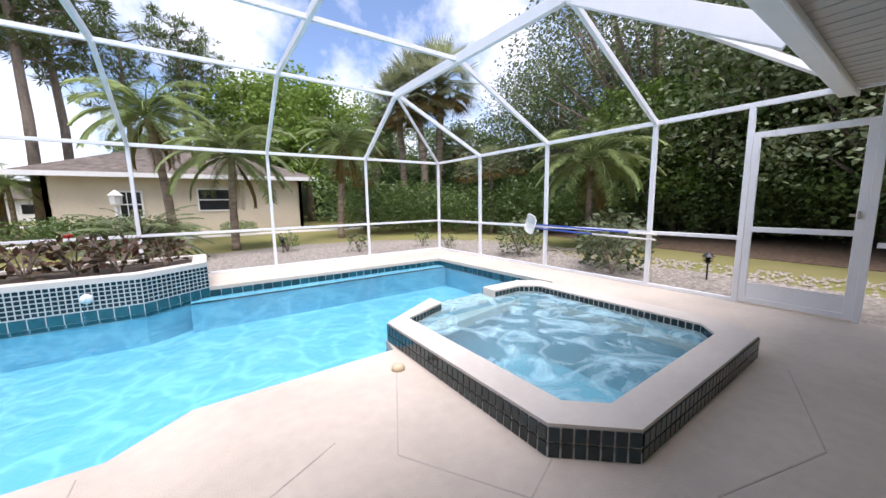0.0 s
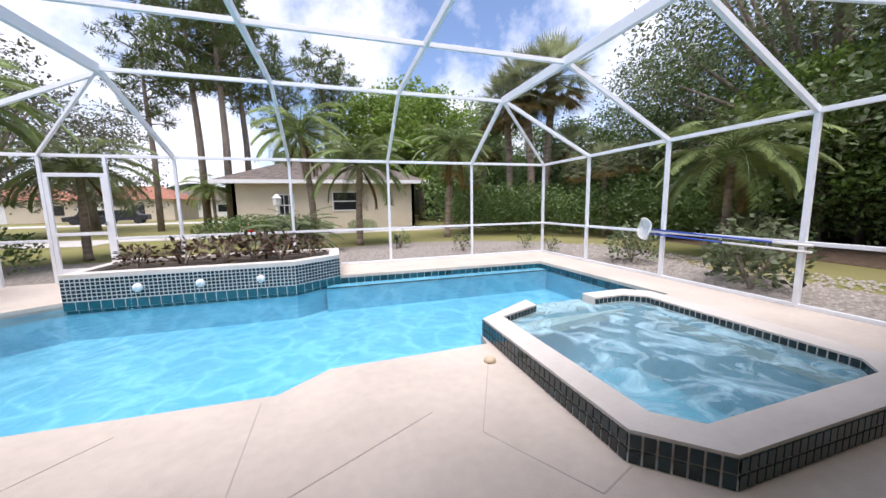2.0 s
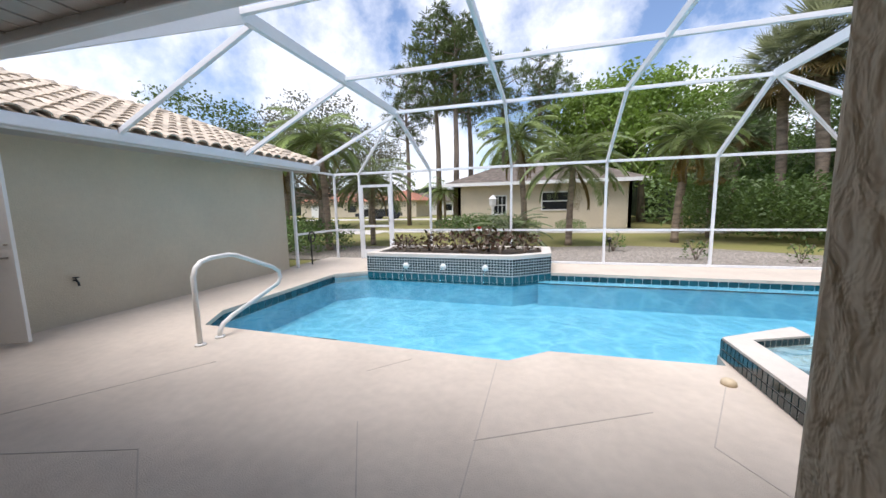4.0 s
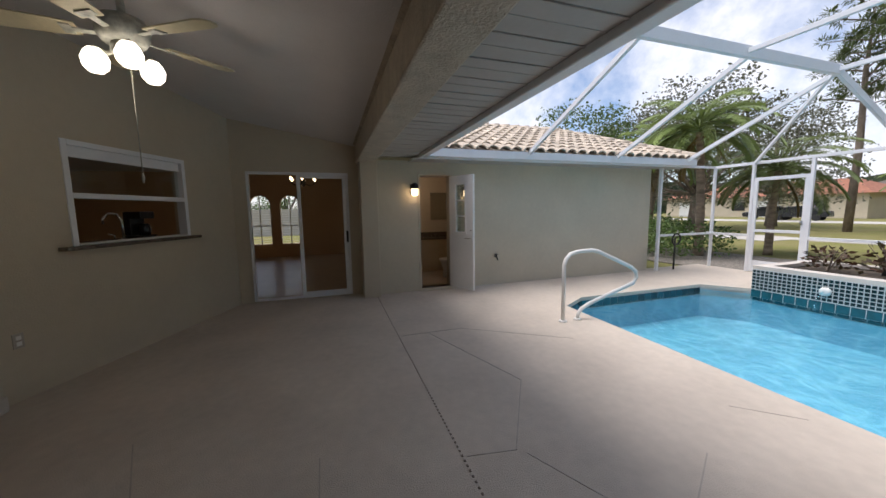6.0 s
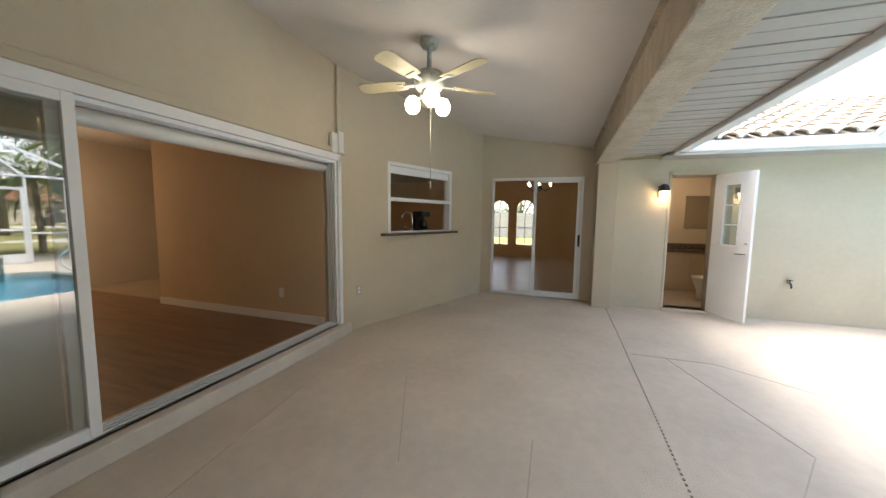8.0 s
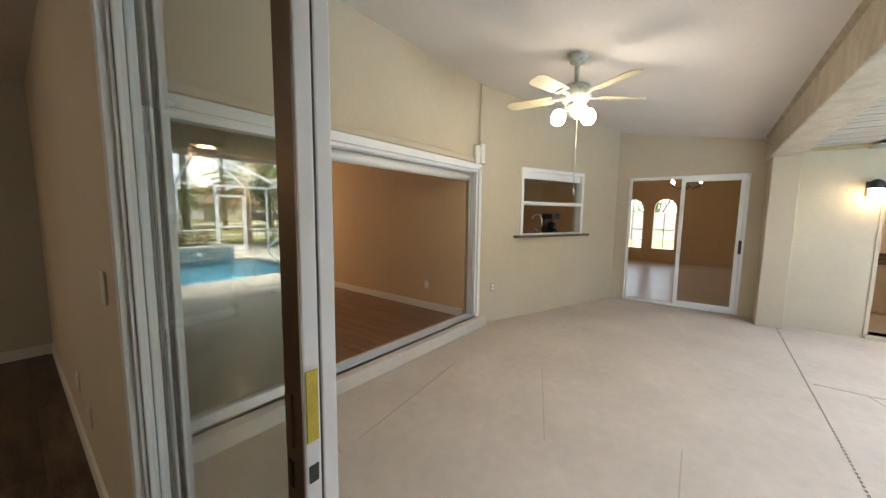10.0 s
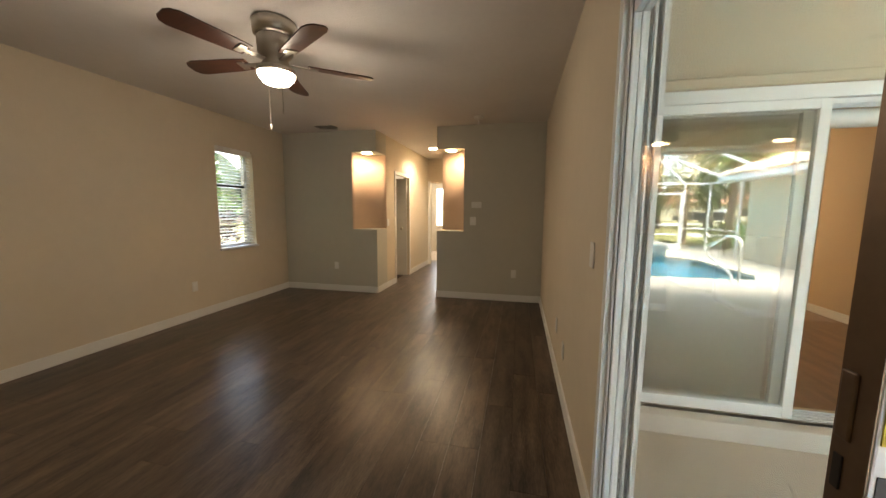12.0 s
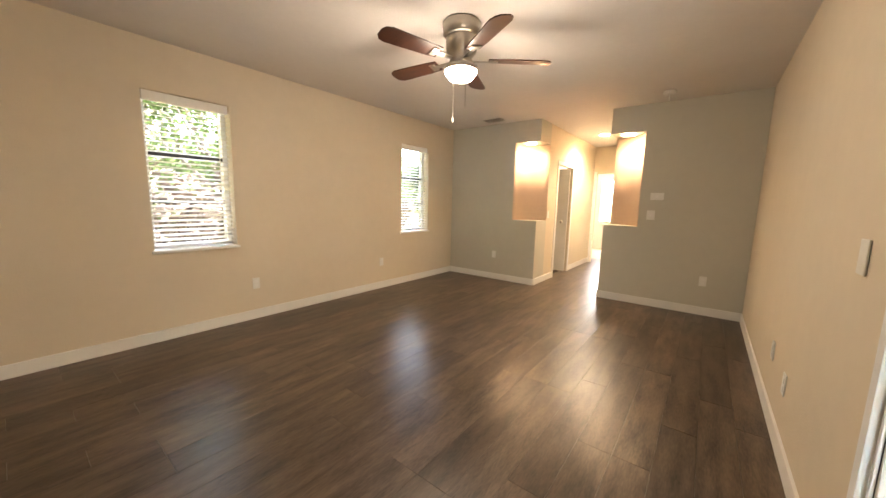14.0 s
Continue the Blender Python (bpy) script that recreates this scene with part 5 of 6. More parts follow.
def frond_into(b, base, az, el, length, droop, rng, leaf_len, pairs, wid=0.024):
    """A feather frond: a bent rib with many narrow leaflets."""
    h = Vector((math.cos(az), math.sin(az), 0))
    pts = []
    p, e = Vector(base), el
    n = 10
    for i in range(n + 1):
        pts.append(p.copy())
        p = p + (h * math.cos(e) + Vector((0, 0, 1)) * math.sin(e)) * (length / n)
        e -= droop / n
    b.tube(pts[::2], [0.022, 0.018, 0.014, 0.010, 0.007, 0.004], 4)
    side = Vector((-h.y, h.x, 0))
    for i in range(pairs):
        t = 0.16 + 0.84 * i / pairs
        k = min(int(t * n), n - 1)
        q = pts[k].lerp(pts[k + 1], t * n - k)
        dr = (pts[k + 1] - pts[k]).normalized()
        ll = leaf_len * (1 - 0.65 * abs(t - 0.45) * 1.3)
        for s in (-1, 1):
            v = (side * s * 0.95 + dr * 0.55 + Vector((0, 0, -0.38 + 0.15 * rng.random()))).normalized() * ll * (0.8 + 0.4 * rng.random())
            leaf_quads(b, q, v, wid, Vector((0, 0, 1)), rng)


def feather_palm(height, crown, n, seed, lean=0.1, dry=3, trunk=0.11, mat="frond"):
    rng = random.Random(seed)
    o = empty("palm_tree")
    top = Vector((lean, lean * 0.4, height))
    b = Build()
    k = 14
    b.tube([(lean * (i / k) ** 2, lean * 0.4 * (i / k) ** 2, height * i / k - 0.05) for i in range(k + 1)],
           [trunk * (1.25 if i == 0 else 1.0 + 0.08 * (i % 2)) * (1 - 0.25 * i / k) for i in range(k + 1)], 10)
    b.make("trunk", "palmbark", o, smooth=True)
    f, y = Build(), Build()
    for i in range(n):
        a = i * 2.39996 + rng.random() * 0.3
        u = i / n
        frond_into(f, top, a, radians(80 - 95 * u), crown * (0.85 + 0.3 * rng.random()), radians(95 - 25 * u + 20 * rng.random()), rng, crown * 0.26, 34)
    f.make("fronds", mat, o)
    for i in range(dry):
        frond_into(y, top + Vector((0, 0, -0.1)), rng.random() * 6.28, radians(-35 - 30 * rng.random()), crown * 0.75, radians(45), rng, crown * 0.2, 24)
    if dry:
        y.make("dry_fronds", "frondy", o)
    return tagged(o, "feather palm with arching green fronds in the gravel", "palm tree", "palms by the pool")


def fan_palm(height, crown, n, seed, trunk=0.16):
    rng = random.Random(seed)
    o = empty("cabbage_palm")
    b = Build()
    k = 16
    b.tube([(0.15 * math.sin(i * 0.3), 0, height * i / k - 0.05) for i in range(k + 1)], [trunk * (1.0 + 0.12 * (i % 2)) for i in range(k + 1)], 10)
    b.make("trunk", "palmbark", o, smooth=True)
    top = Vector((0.15 * math.sin(k * 0.3), 0, height))
    f, y = Build(), Build()
    for i in range(n):
        a = i * 2.39996 + rng.random() * 0.3
        u = i / n
        el = radians(75 - 120 * u)
        h = Vector((math.cos(a) * math.cos(el), math.sin(a) * math.cos(el), math.sin(el)))
        stem = crown * 0.5
        c = top + h * stem + Vector((0, 0, -0.1 * u))
        tgt = y if u > 0.86 else f
        tgt.tube([top, c], [0.02, 0.012], 4)
        s = h.cross(Vector((0, 0, 1))).normalized()
        for j in range(22):
            w = (j / 21 - 0.5) * 2.5
            v = (h * math.cos(w) + s * math.sin(w)) * crown * (0.5 + 0.1 * rng.random()) + Vector((0, 0, -crown * 0.16 * (0.3 + abs(w))))
            leaf_quads(tgt, c, v, 0.028, Vector((0, 0, 1)), rng)
    f.make("leaves", "cabbage", o)
    y.make("dry_leaves", "frondy", o)
    return tagged(o, "tall cabbage palm with a rough trunk and fan leaves", "palm tree", "palms by the woods")


def broad_tree(name, height, spread, seed, leaf_mat, n_clump, per, leaf, trunk=0.22, low=0.35, label="", cat="tree", group="", flat=0.75):
    rng = random.Random(seed)
    o = empty(name)
    b = Build()
    fork = height * low
    b.tube([(0, 0, -0.1), (0.05, 0.03, fork * 0.5), (0.0, 0.1, fork), (0.1, 0.0, height * 0.8)], [trunk * 1.3, trunk, trunk * 0.85, trunk * 0.2], 8)
    f = Build()
    for i in range(n_clump):
        a = rng.random() * 6.283
        u = rng.random()
        r = spread * (0.25 + 0.75 * math.sqrt(rng.random())) * (1 - 0.45 * u)
        c = Vector((r * math.cos(a), r * math.sin(a), fork * 0.75 + (height - fork * 0.75) * u))
        if i % 4 == 0:
            mid = Vector((c.x * 0.45, c.y * 0.45, fork + (c.z - fork) * 0.35))
            b.tube([(0, 0.05, fork * 0.85), mid, c], [trunk * 0.42, trunk * 0.24, trunk * 0.05], 5)
        rad = spread * (0.20 + 0.14 * rng.random())
        for j in range(per):
            d = Vector((rng.gauss(0, 1), rng.gauss(0, 1), rng.gauss(0, flat)))
            d = d.normalized() * rad * (rng.random() ** 0.4)
            d.z *= flat
            v = Vector((rng.gauss(0, 1), rng.gauss(0, 1), rng.gauss(-0.2, 0.7))).normalized() * leaf * (0.7 + 0.6 * rng.random())
            leaf_quads(f, c + d, v, leaf * 0.32, Vector((rng.gauss(0, 1), rng.gauss(0, 1), 1)), rng)
    b.make("trunk", "bark", o, smooth=True)
    f.make("foliage", leaf_mat, o)
    return tagged(o, label, cat, group)


def pine(height, seed):
    rng = random.Random(seed)
    o = empty("pine_tree")
    b, f = Build(), Build()
    b.tube([(0, 0, -0.1), (0.1, 0, height * 0.4), (0.0, 0.15, height * 0.75), (0.1, 0.1, height)], [0.24, 0.19, 0.13, 0.03], 8)
    for i in range(26):
        u = 0.58 + 0.42 * (i / 25)
        a = i * 2.4 + rng.random()
        L = height * 0.16 * (0.45 + 0.75 * rng.random()) * (1.15 - 1.8 * abs(u - 0.78)) + 0.3
        p0 = Vector((0.05, 0.1, height * u))
        p1 = p0 + Vector((math.cos(a) * L, math.sin(a) * L, L * (0.15 + 0.3 * rng.random())))
        b.tube([p0, p0.lerp(p1, 0.5) + Vector((0, 0, 0.1)), p1], [0.06, 0.035, 0.015], 5)
        for c in range(6):
            q = p0.lerp(p1, 0.45 + 0.6 * rng.random()) + Vector((rng.gauss(0, 0.35), rng.gauss(0, 0.35), rng.gauss(0.1, 0.2)))
            for j in range(34):
                v = Vector((rng.gauss(0, 1), rng.gauss(0, 1), rng.gauss(0.25, 0.7))).normalized() * 0.42 * (0.7 + 0.5 * rng.random())
                leaf_quads(f, q + v * 0.3, v, 0.036, Vector((0.3, 0.2, 1)), rng)
    b.make("trunk", "bark", o, smooth=True)
    f.make("needles", "needle", o)
    return tagged(o, "tall slash pine with a bare trunk and open crown", "pine tree", "pines beyond the lawn")


def bush(name, r, h, seed, mat, n, leaf, label, stems=True):
    rng = random.Random(seed)
    o = empty(name)
    f, b = Build(), Build()
    for i in range(n):
        a = rng.random() * 6.283
        rr = r * math.sqrt(rng.random())
        z = h * (0.12 + 0.88 * rng.random() ** 0.8) * (1 - 0.35 * (rr / r) ** 2)
        v = Vector((rng.gauss(0, 1) + math.cos(a), rng.gauss(0, 1) + math.sin(a), rng.gauss(0.4, 0.7))).normalized() * leaf * (0.7 + 0.6 * rng.random())
        leaf_quads(f, Vector((rr * math.cos(a), rr * math.sin(a), z)), v, leaf * 0.28, Vector((rng.gauss(0, 1), rng.gauss(0, 1), 1)), rng)
    if stems:
        for i in range(9):
            a = rng.random() * 6.283
            b.tube([(0, 0, -0.02), (0.4 * r * math.cos(a), 0.4 * r * math.sin(a), h * 0.5), (0.8 * r * math.cos(a), 0.8 * r * math.sin(a), h * 0.9)], [0.012, 0.009, 0.004], 4)
        b.make("stems", "bark", o)
    f.make("leaves", mat, o)
    return tagged(o, label, "shrub", "shrubs in the garden")


def put(src, places):
    """Set the first at places[0] and copies at the others: (x, y, z, turn, scale)."""
    for i, (x, y, z, rz, s) in enumerate(places):
        m_ = pose(x, y, z, 0, 0, rz)
        if i == 0:
            src.matrix_basis = m_ @ Matrix.Scale(s, 4)
        else:
            c = copy_thing(src, m_)
            c.scale = (s, s, s)


# palms round the cage
pa = feather_palm(2.7, 1.95, 32, 3)
pb = feather_palm(3.4, 1.75, 30, 8, lean=-0.25, dry=5)
put(pa, [(*at(-3.4, 13.2), 0, 1.12), (*at(29.8, 14.5), 40, 1.0), (*at(-58.0, 11.0), 200, 0.95), (*at(16.5, 26.0), 110, 1.0)])
put(pb, [(*at(3.5, 17.0), 0, 1.4), (*at(37.2, 13.0), 70, 1.15), (*at(-18.2, 15.4), 130, 1.15), (*at(43.0, 15.0), 160, 1.1)])
ca = fan_palm(6.3, 1.9, 52, 5)
put(ca, [(*at(-31.6, 20.0), 0, 1.22), (*at(-34.6, 20.5), 90, 1.3), (*at(-28.4, 20.5), 30, 1.12), (*at(-24.5, 21.5), 200, 0.8), (*at(-38.0, 21.0), 240, 0.75),
         (*at(-43.0, 16.0), 10, 0.5), (*at(-46.5, 18.0), 120, 0.55), (*at(-19.0, 21.0), 200, 0.6), (*at(-39.0, 19.0), 60, 0.5), (*at(-22.0, 18.0), 90, 0.45)])
# pines
pi = pine(13.5, 2)
put(pi, [(*at(14.6, 27.0), 0, 1.12), (*at(17.4, 28.0), 100, 1.1), (*at(12.0, 31.0), 60, 1.15), (*at(6.3, 34.0), 150, 1.0), (*at(1.0, 36.0), 310, 1.15),
         (*at(-1.5, 39.0), 200, 1.1), (*at(22.5, 30.0), 20, 0.9)])
# bright trees behind the neighbour's house
tb = broad_tree("leafy_tree", 9.0, 4.2, 11, "leafbright", 75, 110, 0.28, label="bright green leafy tree behind the house", group="trees beyond the lawn")
put(tb, [(*at(-7.5, 35.0), 0, 1.3), (*at(-14.0, 33.0), 80, 1.32), (*at(-20.5, 35.0), 170, 1.2), (*at(-10.5, 39), 30, 1.45),
         (*at(-65.0, 16.5), 60, 0.62), (*at(-73.0, 17.5), 200, 0.66), (*at(-84.0, 18.0), 120, 0.6)])
tm = broad_tree("leafy_tree", 8.0, 4.0, 21, "leafmid", 60, 125, 0.20, label="green broadleaf tree at the edge of the woods", group="trees of the woods", low=0.2)
put(tm, [(*at(-24, 28), 0, 1.0), (*at(-29, 26), 120, 0.9), (*at(-35, 25), 40, 0.85), (*at(-41, 24), 200, 0.8), (*at(-47, 22), 90, 0.8), (*at(-53, 20), 300, 0.85),
         (*at(-72, 16.5), 20, 0.95), (*at(-80, 19), 150, 0.9), (*at(-66, 17.5), 220, 0.75), (*at(-88, 15), 45, 0.9),
         (*at(52, 22), 10, 0.9), (*at(6.0, 42.0), 70, 0.95), (*at(-100, 13), 200, 0.8), (*at(-115, 12), 20, 0.8), (*at(-126, 13), 120, 0.8),
         (-31.0, -4.5, -0.1, 60, 0.8), (-32.0, 1.0, -0.1, 10, 0.8), (-31.5, -10.0, -0.1, 100, 0.8)])
# greyish oaks beyond the wing
go = broad_tree("oak_tree", 9.0, 5.4, 37, "leafgrey", 105, 85, 0.20, trunk=0.32, low=0.3, label="greyish thin-crowned oak beyond the wing's roof", group="oaks beyond the wing", flat=0.55)
put(go, [(*at(36.5, 29.0), 0, 1.05), (*at(44.0, 30.0), 140, 0.9), (*at(28.5, 36.0), 220, 0.95)])
# the large oak over the east side
oak = broad_tree("oak_tree", 11.0, 6.6, 31, "leafdark", 150, 165, 0.155, trunk=0.38, low=0.3, label="large spreading dark live oak over the cage", cat="tree", group="trees of the woods", flat=0.55)
put(oak, [(*at(-66, 19.0), 0, 1.15), (*at(-80, 18.0), 130, 1.05), (*at(-93, 14.5), 220, 0.9), (*at(-54, 24), 60, 0.9), (*at(-70, 25), 10, 1.0), (*at(-85, 26), 200, 1.0)])
db = bush("dry_brush", 1.3, 1.9, 43, "brush", 1700, 0.19, "pile of dry brown fronds and brush by the house")
put(db, [(9.2, -2.6, -0.1, 0, 1.0), (10.0, -4.6, -0.1, 80, 1.05), (9.0, -6.6, -0.1, 150, 0.95), (10.2, -8.4, -0.1, 40, 1.0)])
# undergrowth of the woods
us = bush("undergrowth", 1.5, 2.2, 41, "leafmid", 2100, 0.135, "dark dense undergrowth at the edge of the woods", False)
pl = []
rng = random.Random(12)
for i in range(34):
    d = -24 - i * 2.9
    pl.append((*at(d, 16.5 + 3.5 * rng.random() - 2.5 * (i / 34)), rng.random() * 360, 0.85 + 0.5 * rng.random()))
for i in range(26):
    d = -22 - i * 3.4
    pl.append((*at(d, 21 + 4 * rng.random()), rng.random() * 360, 1.5 + 0.6 * rng.random()))
put(us, pl)
tr = Build()
for i in range(34):
    x, y, z = at(-60 - 1.5 * i, 15 + 7 * rng.random())
    tr.tube([(x, y, z - 0.1), (x + rng.gauss(0, 0.2), y, 2.5), (x + rng.gauss(0, 0.5), y + rng.gauss(0, 0.4), 6)], [0.13, 0.10, 0.06], 6)
tagged(structure(tr.make("far_trunks", "bark", smooth=True), "slender tree trunks in the dark woods", "tree trunks"), kind="stuff")
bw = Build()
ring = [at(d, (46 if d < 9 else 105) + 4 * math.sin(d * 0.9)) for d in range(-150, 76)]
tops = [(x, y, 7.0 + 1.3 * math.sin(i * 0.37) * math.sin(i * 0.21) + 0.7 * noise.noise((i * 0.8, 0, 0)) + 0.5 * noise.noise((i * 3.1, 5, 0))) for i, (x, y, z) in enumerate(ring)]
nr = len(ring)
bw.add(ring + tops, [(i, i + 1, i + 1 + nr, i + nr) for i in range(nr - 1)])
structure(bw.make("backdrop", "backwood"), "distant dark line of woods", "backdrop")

# shrubs near the cage
sh = bush("gravel_shrub", 0.62, 1.15, 51, "leafdark", 520, 0.13, "dark green shrub growing in the gravel bed")
put(sh, [(7.25, 3.35, -0.1, 0, 1.05), (7.6, 6.05, -0.1, 90, 0.85), (8.0, 3.9, -0.1, 200, 0.8), (10.5, 5.5, -0.1, 20, 1.1)])
ss = bush("small_shrub", 0.30, 0.6, 52, "leafmid", 110, 0.10, "small sparse shrub in the gravel")
put(ss, [(4.6, 9.6, -0.1, 0, 1.0), (2.9, 11.2, -0.1, 80, 1.1), (6.7, 9.4, -0.1, 30, 0.9), (6.9, 8.3, -0.1, 30, 0.8)])
hb = bush("clipped_hedge", 1.2, 1.0, 53, "leafmid", 1500, 0.10, "rounded clipped green hedge by the house", False)
put(hb, [(*at(3.0, 20.8), 0, 0.75), (*at(-4.0, 20.8), 60, 0.72), (*at(11.0, 16.5), 10, 1.2), (*at(7.6, 16.8), 150, 1.2), (*at(14.5, 16.3), 150, 1.2),
         (-7.5, 10.0, -0.1, 0, 1.25), (-8.0, 8.6, -0.1, 30, 1.3), (-9.6, 10.4, -0.1, 200, 1.5), (-11.6, 11.4, -0.1, 80, 1.5)])
rb = bush("croton", 0.34, 0.55, 54, "redleaf", 110, 0.13, "dark red leaved croton in the planter")
put(rb, [(-2.6, 7.05, 0.34, 0, 0.8), (-1.9, 7.1, 0.34, 50, 1.0), (-1.2, 7.0, 0.34, 120, 1.0), (-0.75, 7.15, 0.34, 200, 1.15), (-0.25, 7.0, 0.34, 20, 1.1), (0.3, 7.2, 0.34, 70, 0.9)])
fl = empty("hibiscus_flower", (-0.72, 6.95, 0.92))
Build().lathe([(0.01, -0.02), (0.045, 0.0), (0.06, 0.035), (0.03, 0.02)], (0, 0, 0), 10).make("petals", "flower", fl)
Build().tube([(0, 0, -0.58), (0, 0.03, -0.2), (0, 0, 0)], 0.006, 5).make("stem", "bark", fl)
tagged(fl, "red flower above the planter shrubs", "flower")
for x, y in ((-2.05, 7.3), (-0.55, 7.25)):
    q = empty("stake_light", (x, y, 0.34))
    Build().lathe([(0.035, 0), (0.035, 0.34), (0.05, 0.35), (0.05, 0.40), (0.02, 0.42)], (0, 0, 0), 12).make("body", "black", q)
    tagged(q, "black cylindrical garden light in the planter", "garden light")
cy = empty("cycad", (*at(6.6, 11.6),))
f = Build()
rg_ = random.Random(61)
for i in range(40):
    frond_into(f, (0, 0, 0.55), i * 2.4, radians(70 - 85 * (i / 40)), 1.6, radians(70), rg_, 0.27, 34, 0.024)
f.make("fronds", "leafdark", cy)
Build().tube([(0, 0, -0.05), (0, 0, 0.55)], [0.22, 0.18], 10).make("trunk", "palmbark", cy)
tagged(cy, "dark green cycad with stiff arching fronds", "cycad")


def path_light(x, y):
    q = empty("path_light", (x, y, -0.1))
    Build().tube([(0, 0, 0), (0, 0, 0.34)], 0.014).lathe([(0.035, 0.30), (0.035, 0.42)], (0, 0, 0), 10).lathe([(0.10, 0.42), (0.02, 0.49)], (0, 0, 0), 14).lathe([(0.085, 0.385), (0.03, 0.40)], (0, 0, 0), 14).lathe([(0.085, 0.345), (0.03, 0.36)], (0, 0, 0), 14).make("lamp", "black", q)
    return tagged(q, "black tiered path light in the gravel", "path light", "path lights")


path_light(7.95, 2.05)
path_light(2.75, 11.0)
# pebbles of the gravel bed nearest the cage
pb_ = Build()
rp = random.Random(71)
for i in range(5200):
    if i % 2:
        x, y = 6.5 + 3.2 * rp.random(), 0.2 + 9.5 * rp.random()
    else:
        x, y = -1.5 + 9.0 * rp.random(), 8.1 + 3.2 * rp.random()
    s = 0.02 + 0.03 * rp.random()
    z = -0.09
    a = rp.random() * 3
    ca_, sa_ = math.cos(a) * s, math.sin(a) * s
    pb_.add([(x + ca_, y + sa_, z), (x - sa_, y + ca_, z), (x - ca_, y - sa_, z), (x + sa_, y - ca_, z), (x + 0.2 * s, y, z + 0.7 * s)], [(0, 1, 4), (1, 2, 4), (2, 3, 4), (3, 0, 4)])
tagged(pb_.make("pebbles", "pebble"), "loose pale pebbles of the gravel bed", "pebbles", kind="stuff")

# neighbour's house
nh = empty("neighbour_house")
Y0 = 23.0
w = Build().box(-5.0, 6.1, Y0, Y0 + 0.2, -0.1, 2.95).box(5.9, 6.1, Y0, Y0 + 9, -0.1, 2.95).box(-5.0, -4.8, Y0, Y0 + 9, -0.1, 2.95)
w.make("wall", "nbwall", nh)
Build().add([(-5.9, Y0 - 0.7, 3.0), (6.9, Y0 - 0.7, 3.0), (6.9, Y0 + 9.7, 3.0), (-5.9, Y0 + 9.7, 3.0), (-1.2, Y0 + 4.5, 5.0), (2.4, Y0 + 4.5, 5.0)],
            [(0, 1, 5, 4), (1, 2, 5), (2, 3, 4, 5), (3, 0, 4), (3, 2, 1, 0)]).make("roof", "shingle", nh)
Build().box(-5.95, 6.95, Y0 - 0.76, Y0 - 0.70, 2.80, 3.02).make("fascia", "trim", nh)
for x0, x1, z0, z1 in ((0.75, 2.35, 1.15, 2.25), (-2.45, -1.65, 0.9, 2.1)):
    wi = empty("window")
    wi.parent = nh
    Build().box(x0, x1, Y0 - 0.02, Y0 + 0.05, z0, z1).make("pane", "dark", wi)
    fb = Build().box(x0 - 0.08, x1 + 0.08, Y0 - 0.06, Y0 - 0.015, z0 - 0.08, z0).box(x0 - 0.08, x1 + 0.08, Y0 - 0.06, Y0 - 0.015, z1, z1 + 0.08).box(x0 - 0.08, x0, Y0 - 0.06, Y0 - 0.015, z0, z1).box(x1, x1 + 0.08, Y0 - 0.06, Y0 - 0.015, z0, z1)
    fb.box(x0, x1, Y0 - 0.05, Y0 - 0.022, (z0 + z1) / 2 - 0.03, (z0 + z1) / 2 + 0.03)
    if x0 < 0:
        fb.box(x0 + 0.25, x0 + 0.29, Y0 - 0.05, Y0 - 0.022, z0, z1).box(x0 + 0.53, x0 + 0.57, Y0 - 0.05, Y0 - 0.022, z0, z1)
    fb.make("frame", "trim", wi)
tagged(nh, "cream stucco neighbour house with a brown hip roof", "house")
lp = empty("lamp_post", (*at(8.6, 20.5),))
Build().tube([(0, 0, 0), (0, 0, 1.5)], 0.09).lathe([(0.10, 1.5), (0.2, 1.6), (0.22, 1.95), (0.27, 1.97), (0.03, 2.2)], (0, 0, 0), 8).make("lantern", "trim", lp)
tagged(lp, "white garden lantern post near the house", "lamp post")
for k, (deg, dist, mat) in enumerate(((26.5, 62, "nbwall"), (17.5, 70, "trim"), (33.5, 66, "nbwall"))):
    h2 = empty("far_house", at(deg, dist), 10 * k - 8)
    Build().box(-7, 7, 0, 6, 0, 2.8).make("wall", mat, h2)
    Build().add([(-7.6, -0.6, 2.8), (7.6, -0.6, 2.8), (7.6, 6.6, 2.8), (-7.6, 6.6, 2.8), (-4, 3, 4.7), (4, 3, 4.7)], [(0, 1, 5, 4), (1, 2, 5), (2, 3, 4, 5), (3, 0, 4)]).make("roof", "redroof" if k != 1 else "shingle", h2)
    Build().box(-5, -1.5, -0.05, 0.0, 0, 2.2).make("garage_door", "trim" if k != 1 else "dark", h2)
    Build().box(2, 3.5, -0.05, 0, 0.9, 2.1).make("window", "dark", h2)
    tagged(h2, "single-storey house with a terracotta roof across the street", "house", "houses across the street")


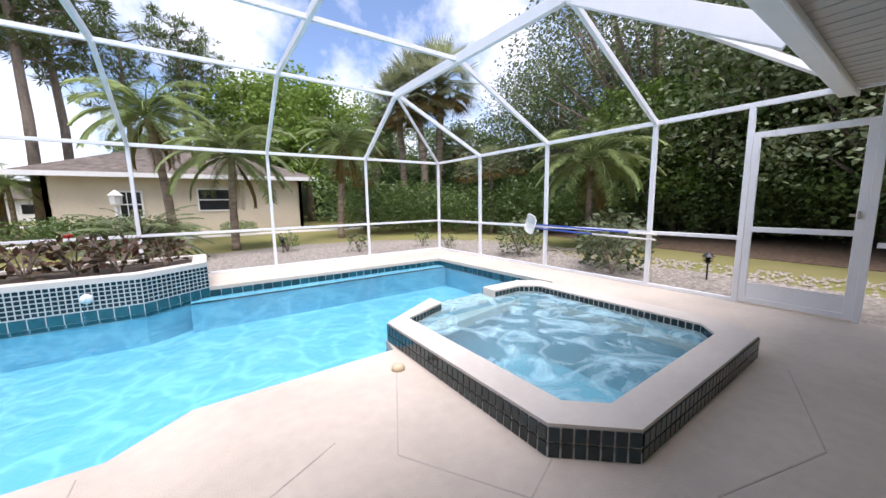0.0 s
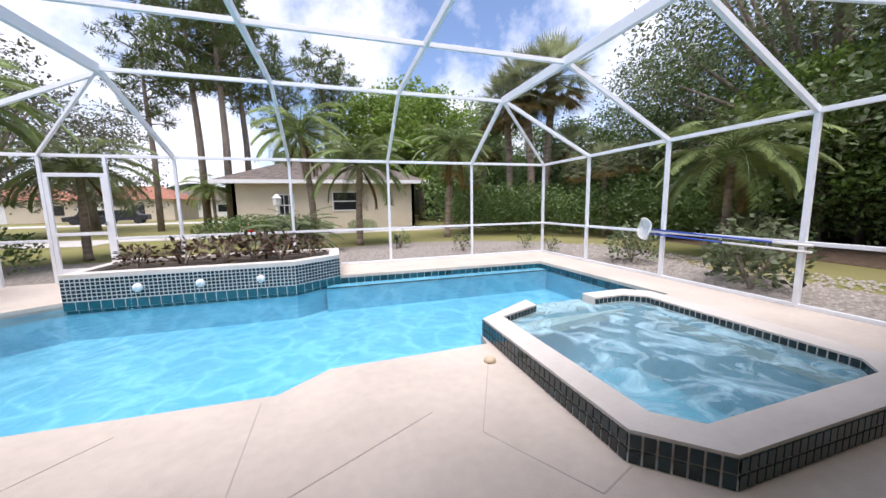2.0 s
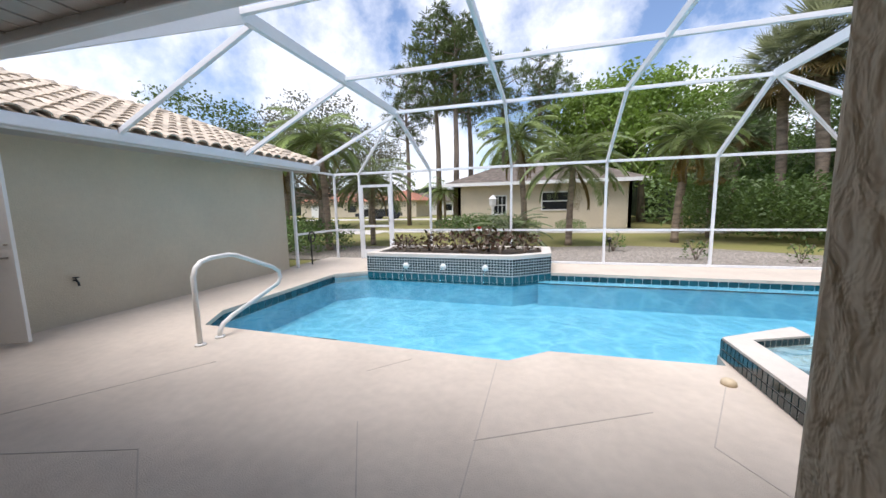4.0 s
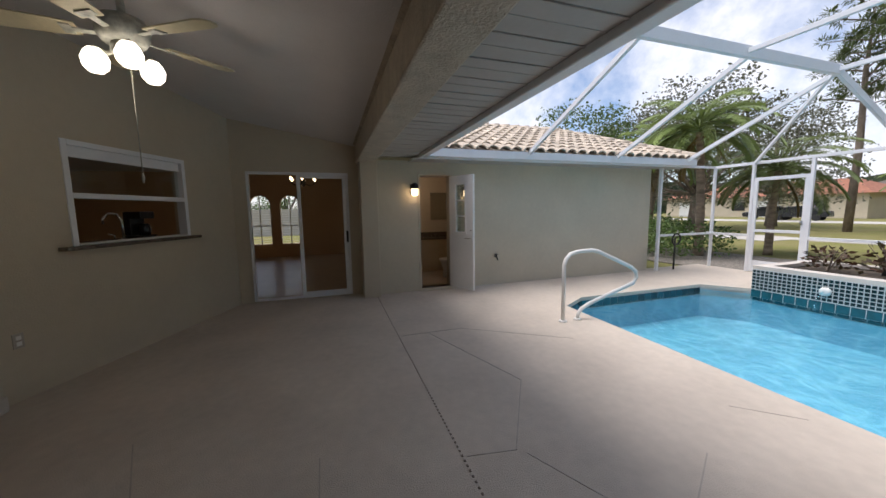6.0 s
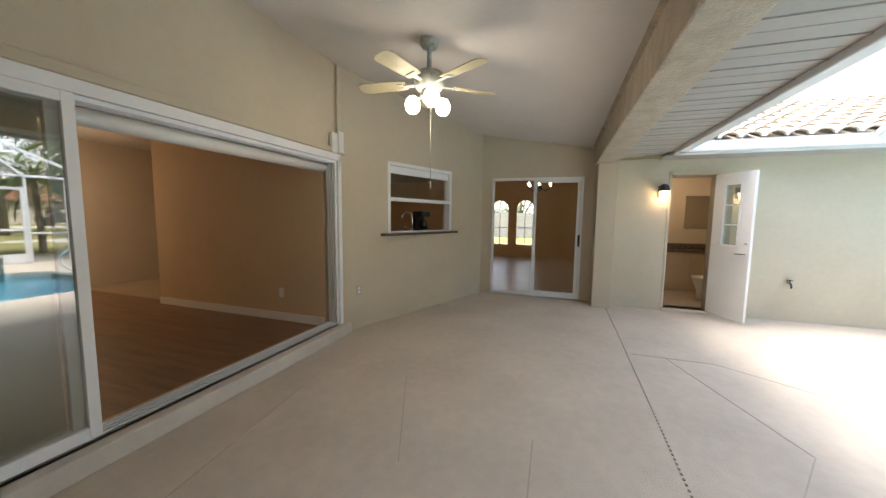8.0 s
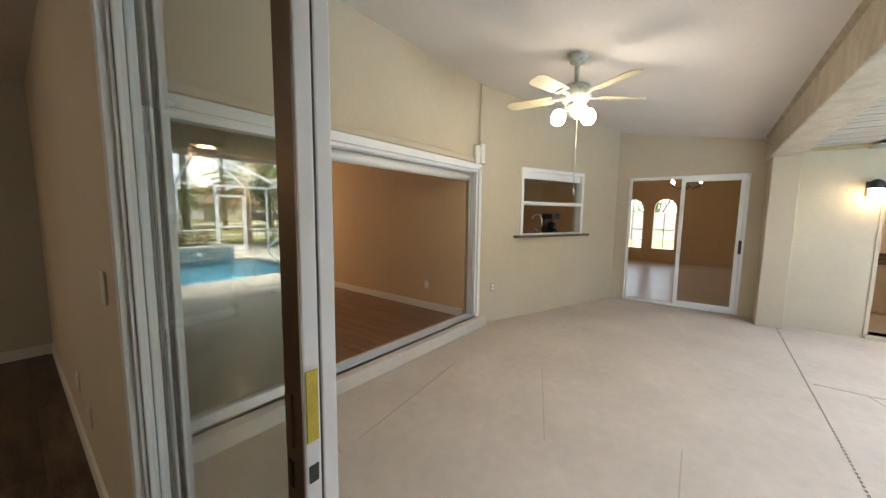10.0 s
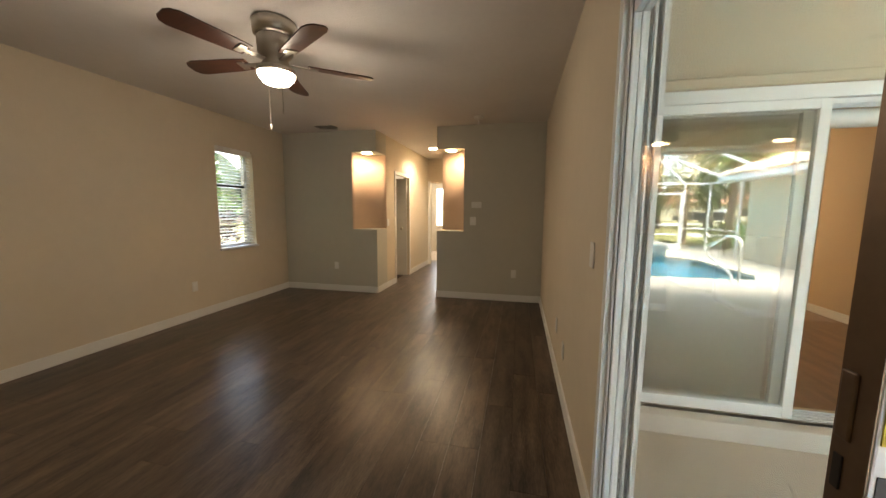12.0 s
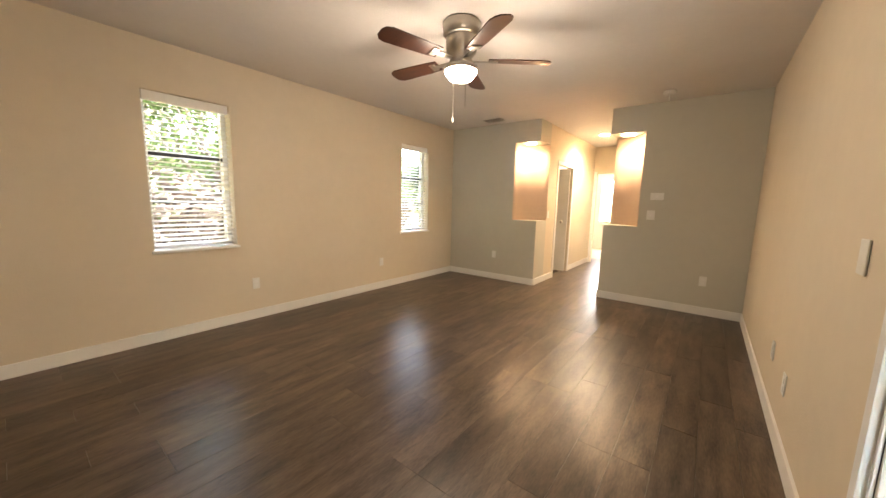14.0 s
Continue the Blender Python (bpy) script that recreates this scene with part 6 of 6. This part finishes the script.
def car(place, rz):
    o = empty("parked_car", place, rz)
    prof = [(-2.2, 0.35), (-2.25, 0.8), (-1.3, 0.95), (-0.8, 1.45), (0.9, 1.5), (1.5, 1.0), (2.2, 0.95), (2.25, 0.4)]
    k = [(x, y, z) for y in (-0.85, 0.85) for x, z in prof]
    n = len(prof)
    Build().add(k, [tuple(range(n)), tuple(reversed(range(n, 2 * n)))] + [(j, j + n, (j + 1) % n + n, (j + 1) % n) for j in range(n)]).make("body", "carpaint", o, bevel=0.08)
    for x in (-1.4, 1.4):
        for y in (-0.8, 0.8):
            Build().tube([(x, y - 0.1, 0.33), (x, y + 0.1, 0.33)], 0.33, 14).make("wheel", "black", o)
    Build().box(-1.0, 1.1, -0.87, 0.87, 1.02, 1.36).make("windows", "dark", o)
    return tagged(o, "dark parked car on the drive across the street", "car", "parked cars")


car(at(25.9, 50), 10)
car(at(28.4, 52), 20)


# ---- small pieces of the setting ----
NP = len(POOL)
for i in range(NP):
    a, b = POOL[i], POOL[(i + 1) % NP]
    if i in (3, 4, 5, 6, 10, 11):
        continue
    tile_run(pool_band, a, b, left_of(a, b), -0.20, 1, 0.155, 0.145, "teal")
tile_run(pool_band, POOL[10], POOL[11], left_of(POOL[10], POOL[11]), -0.20, 1, 0.155, 0.145, "teal")
NS = len(SPA_OUT)
for i in range(NS):
    a, b = SPA_OUT[i], SPA_OUT[(i + 1) % NS]
    out = tuple(-q for q in left_of(a, b))
    if i == 5:
        for c, e in ((a, (3.87, 3.28)), ((3.03, 3.28), b)):
            if (Vector(c) - Vector(e)).length > 0.05:
                tile_run(spa, c, e, out, 0.0, 2, 0.062, 0.086, "darktile", "tiles_far", True)
    elif i in (7, 0, 1):
        tile_run(spa, a, b, out, 0.0, 2, 0.062, 0.086, "darktile")
    else:
        tile_run(spa, a, b, out, 0.0, 2, 0.062, 0.086, "darktile", "tiles_far", True)
for i in range(NS):
    a, b = SPA_IN[i], SPA_IN[(i + 1) % NS]
    if i == 5:
        b = (3.87, 3.035)
    tile_run(spa, a, b, left_of(a, b), 0.10, 1, 0.062, 0.074, "darktile", "tiles_inside", True)
for i in range(2):
    tile_run(planter, PL[i], PL[i + 1], tuple(-q for q in left_of(PL[i], PL[i + 1])), 0.005, 6, 0.062, 0.058, "darktile", "small_tiles", True, 0.015)
    tile_run(planter, PL[i], PL[i + 1], tuple(-q for q in left_of(PL[i], PL[i + 1])), -0.14, 1, 0.155, 0.14, "teal", "band_tiles", True)
# room floor planks
rng = random.Random(4)
PLANKS = {}


def plank(x, y_top, length):
    """One floor plank; planks of one length share their mesh."""
    if length not in PLANKS:
        o = Build().box(-0.0885, 0.0885, -length / 2 + 0.0008, length / 2 - 0.0008, -0.006, 0.006).make("plank", "plank", sub)
        PLANKS[length] = o.data
    else:
        o = new("plank", PLANKS[length])
        o.parent = sub
    o.matrix_basis = pose(x, y_top - length / 2, 0.051)


for c in range(24):
    x = 1.17 + c * 0.1785
    y = -0.55
    cut_length = rng.choice((0.35, 0.6, 0.85, 1.1))
    plank(x, y, cut_length)
    y -= cut_length
    while y > (-6.3 if not (2.6 < x < 3.7) else -9.2):
        plank(x, y, 1.22)
        y -= 1.22
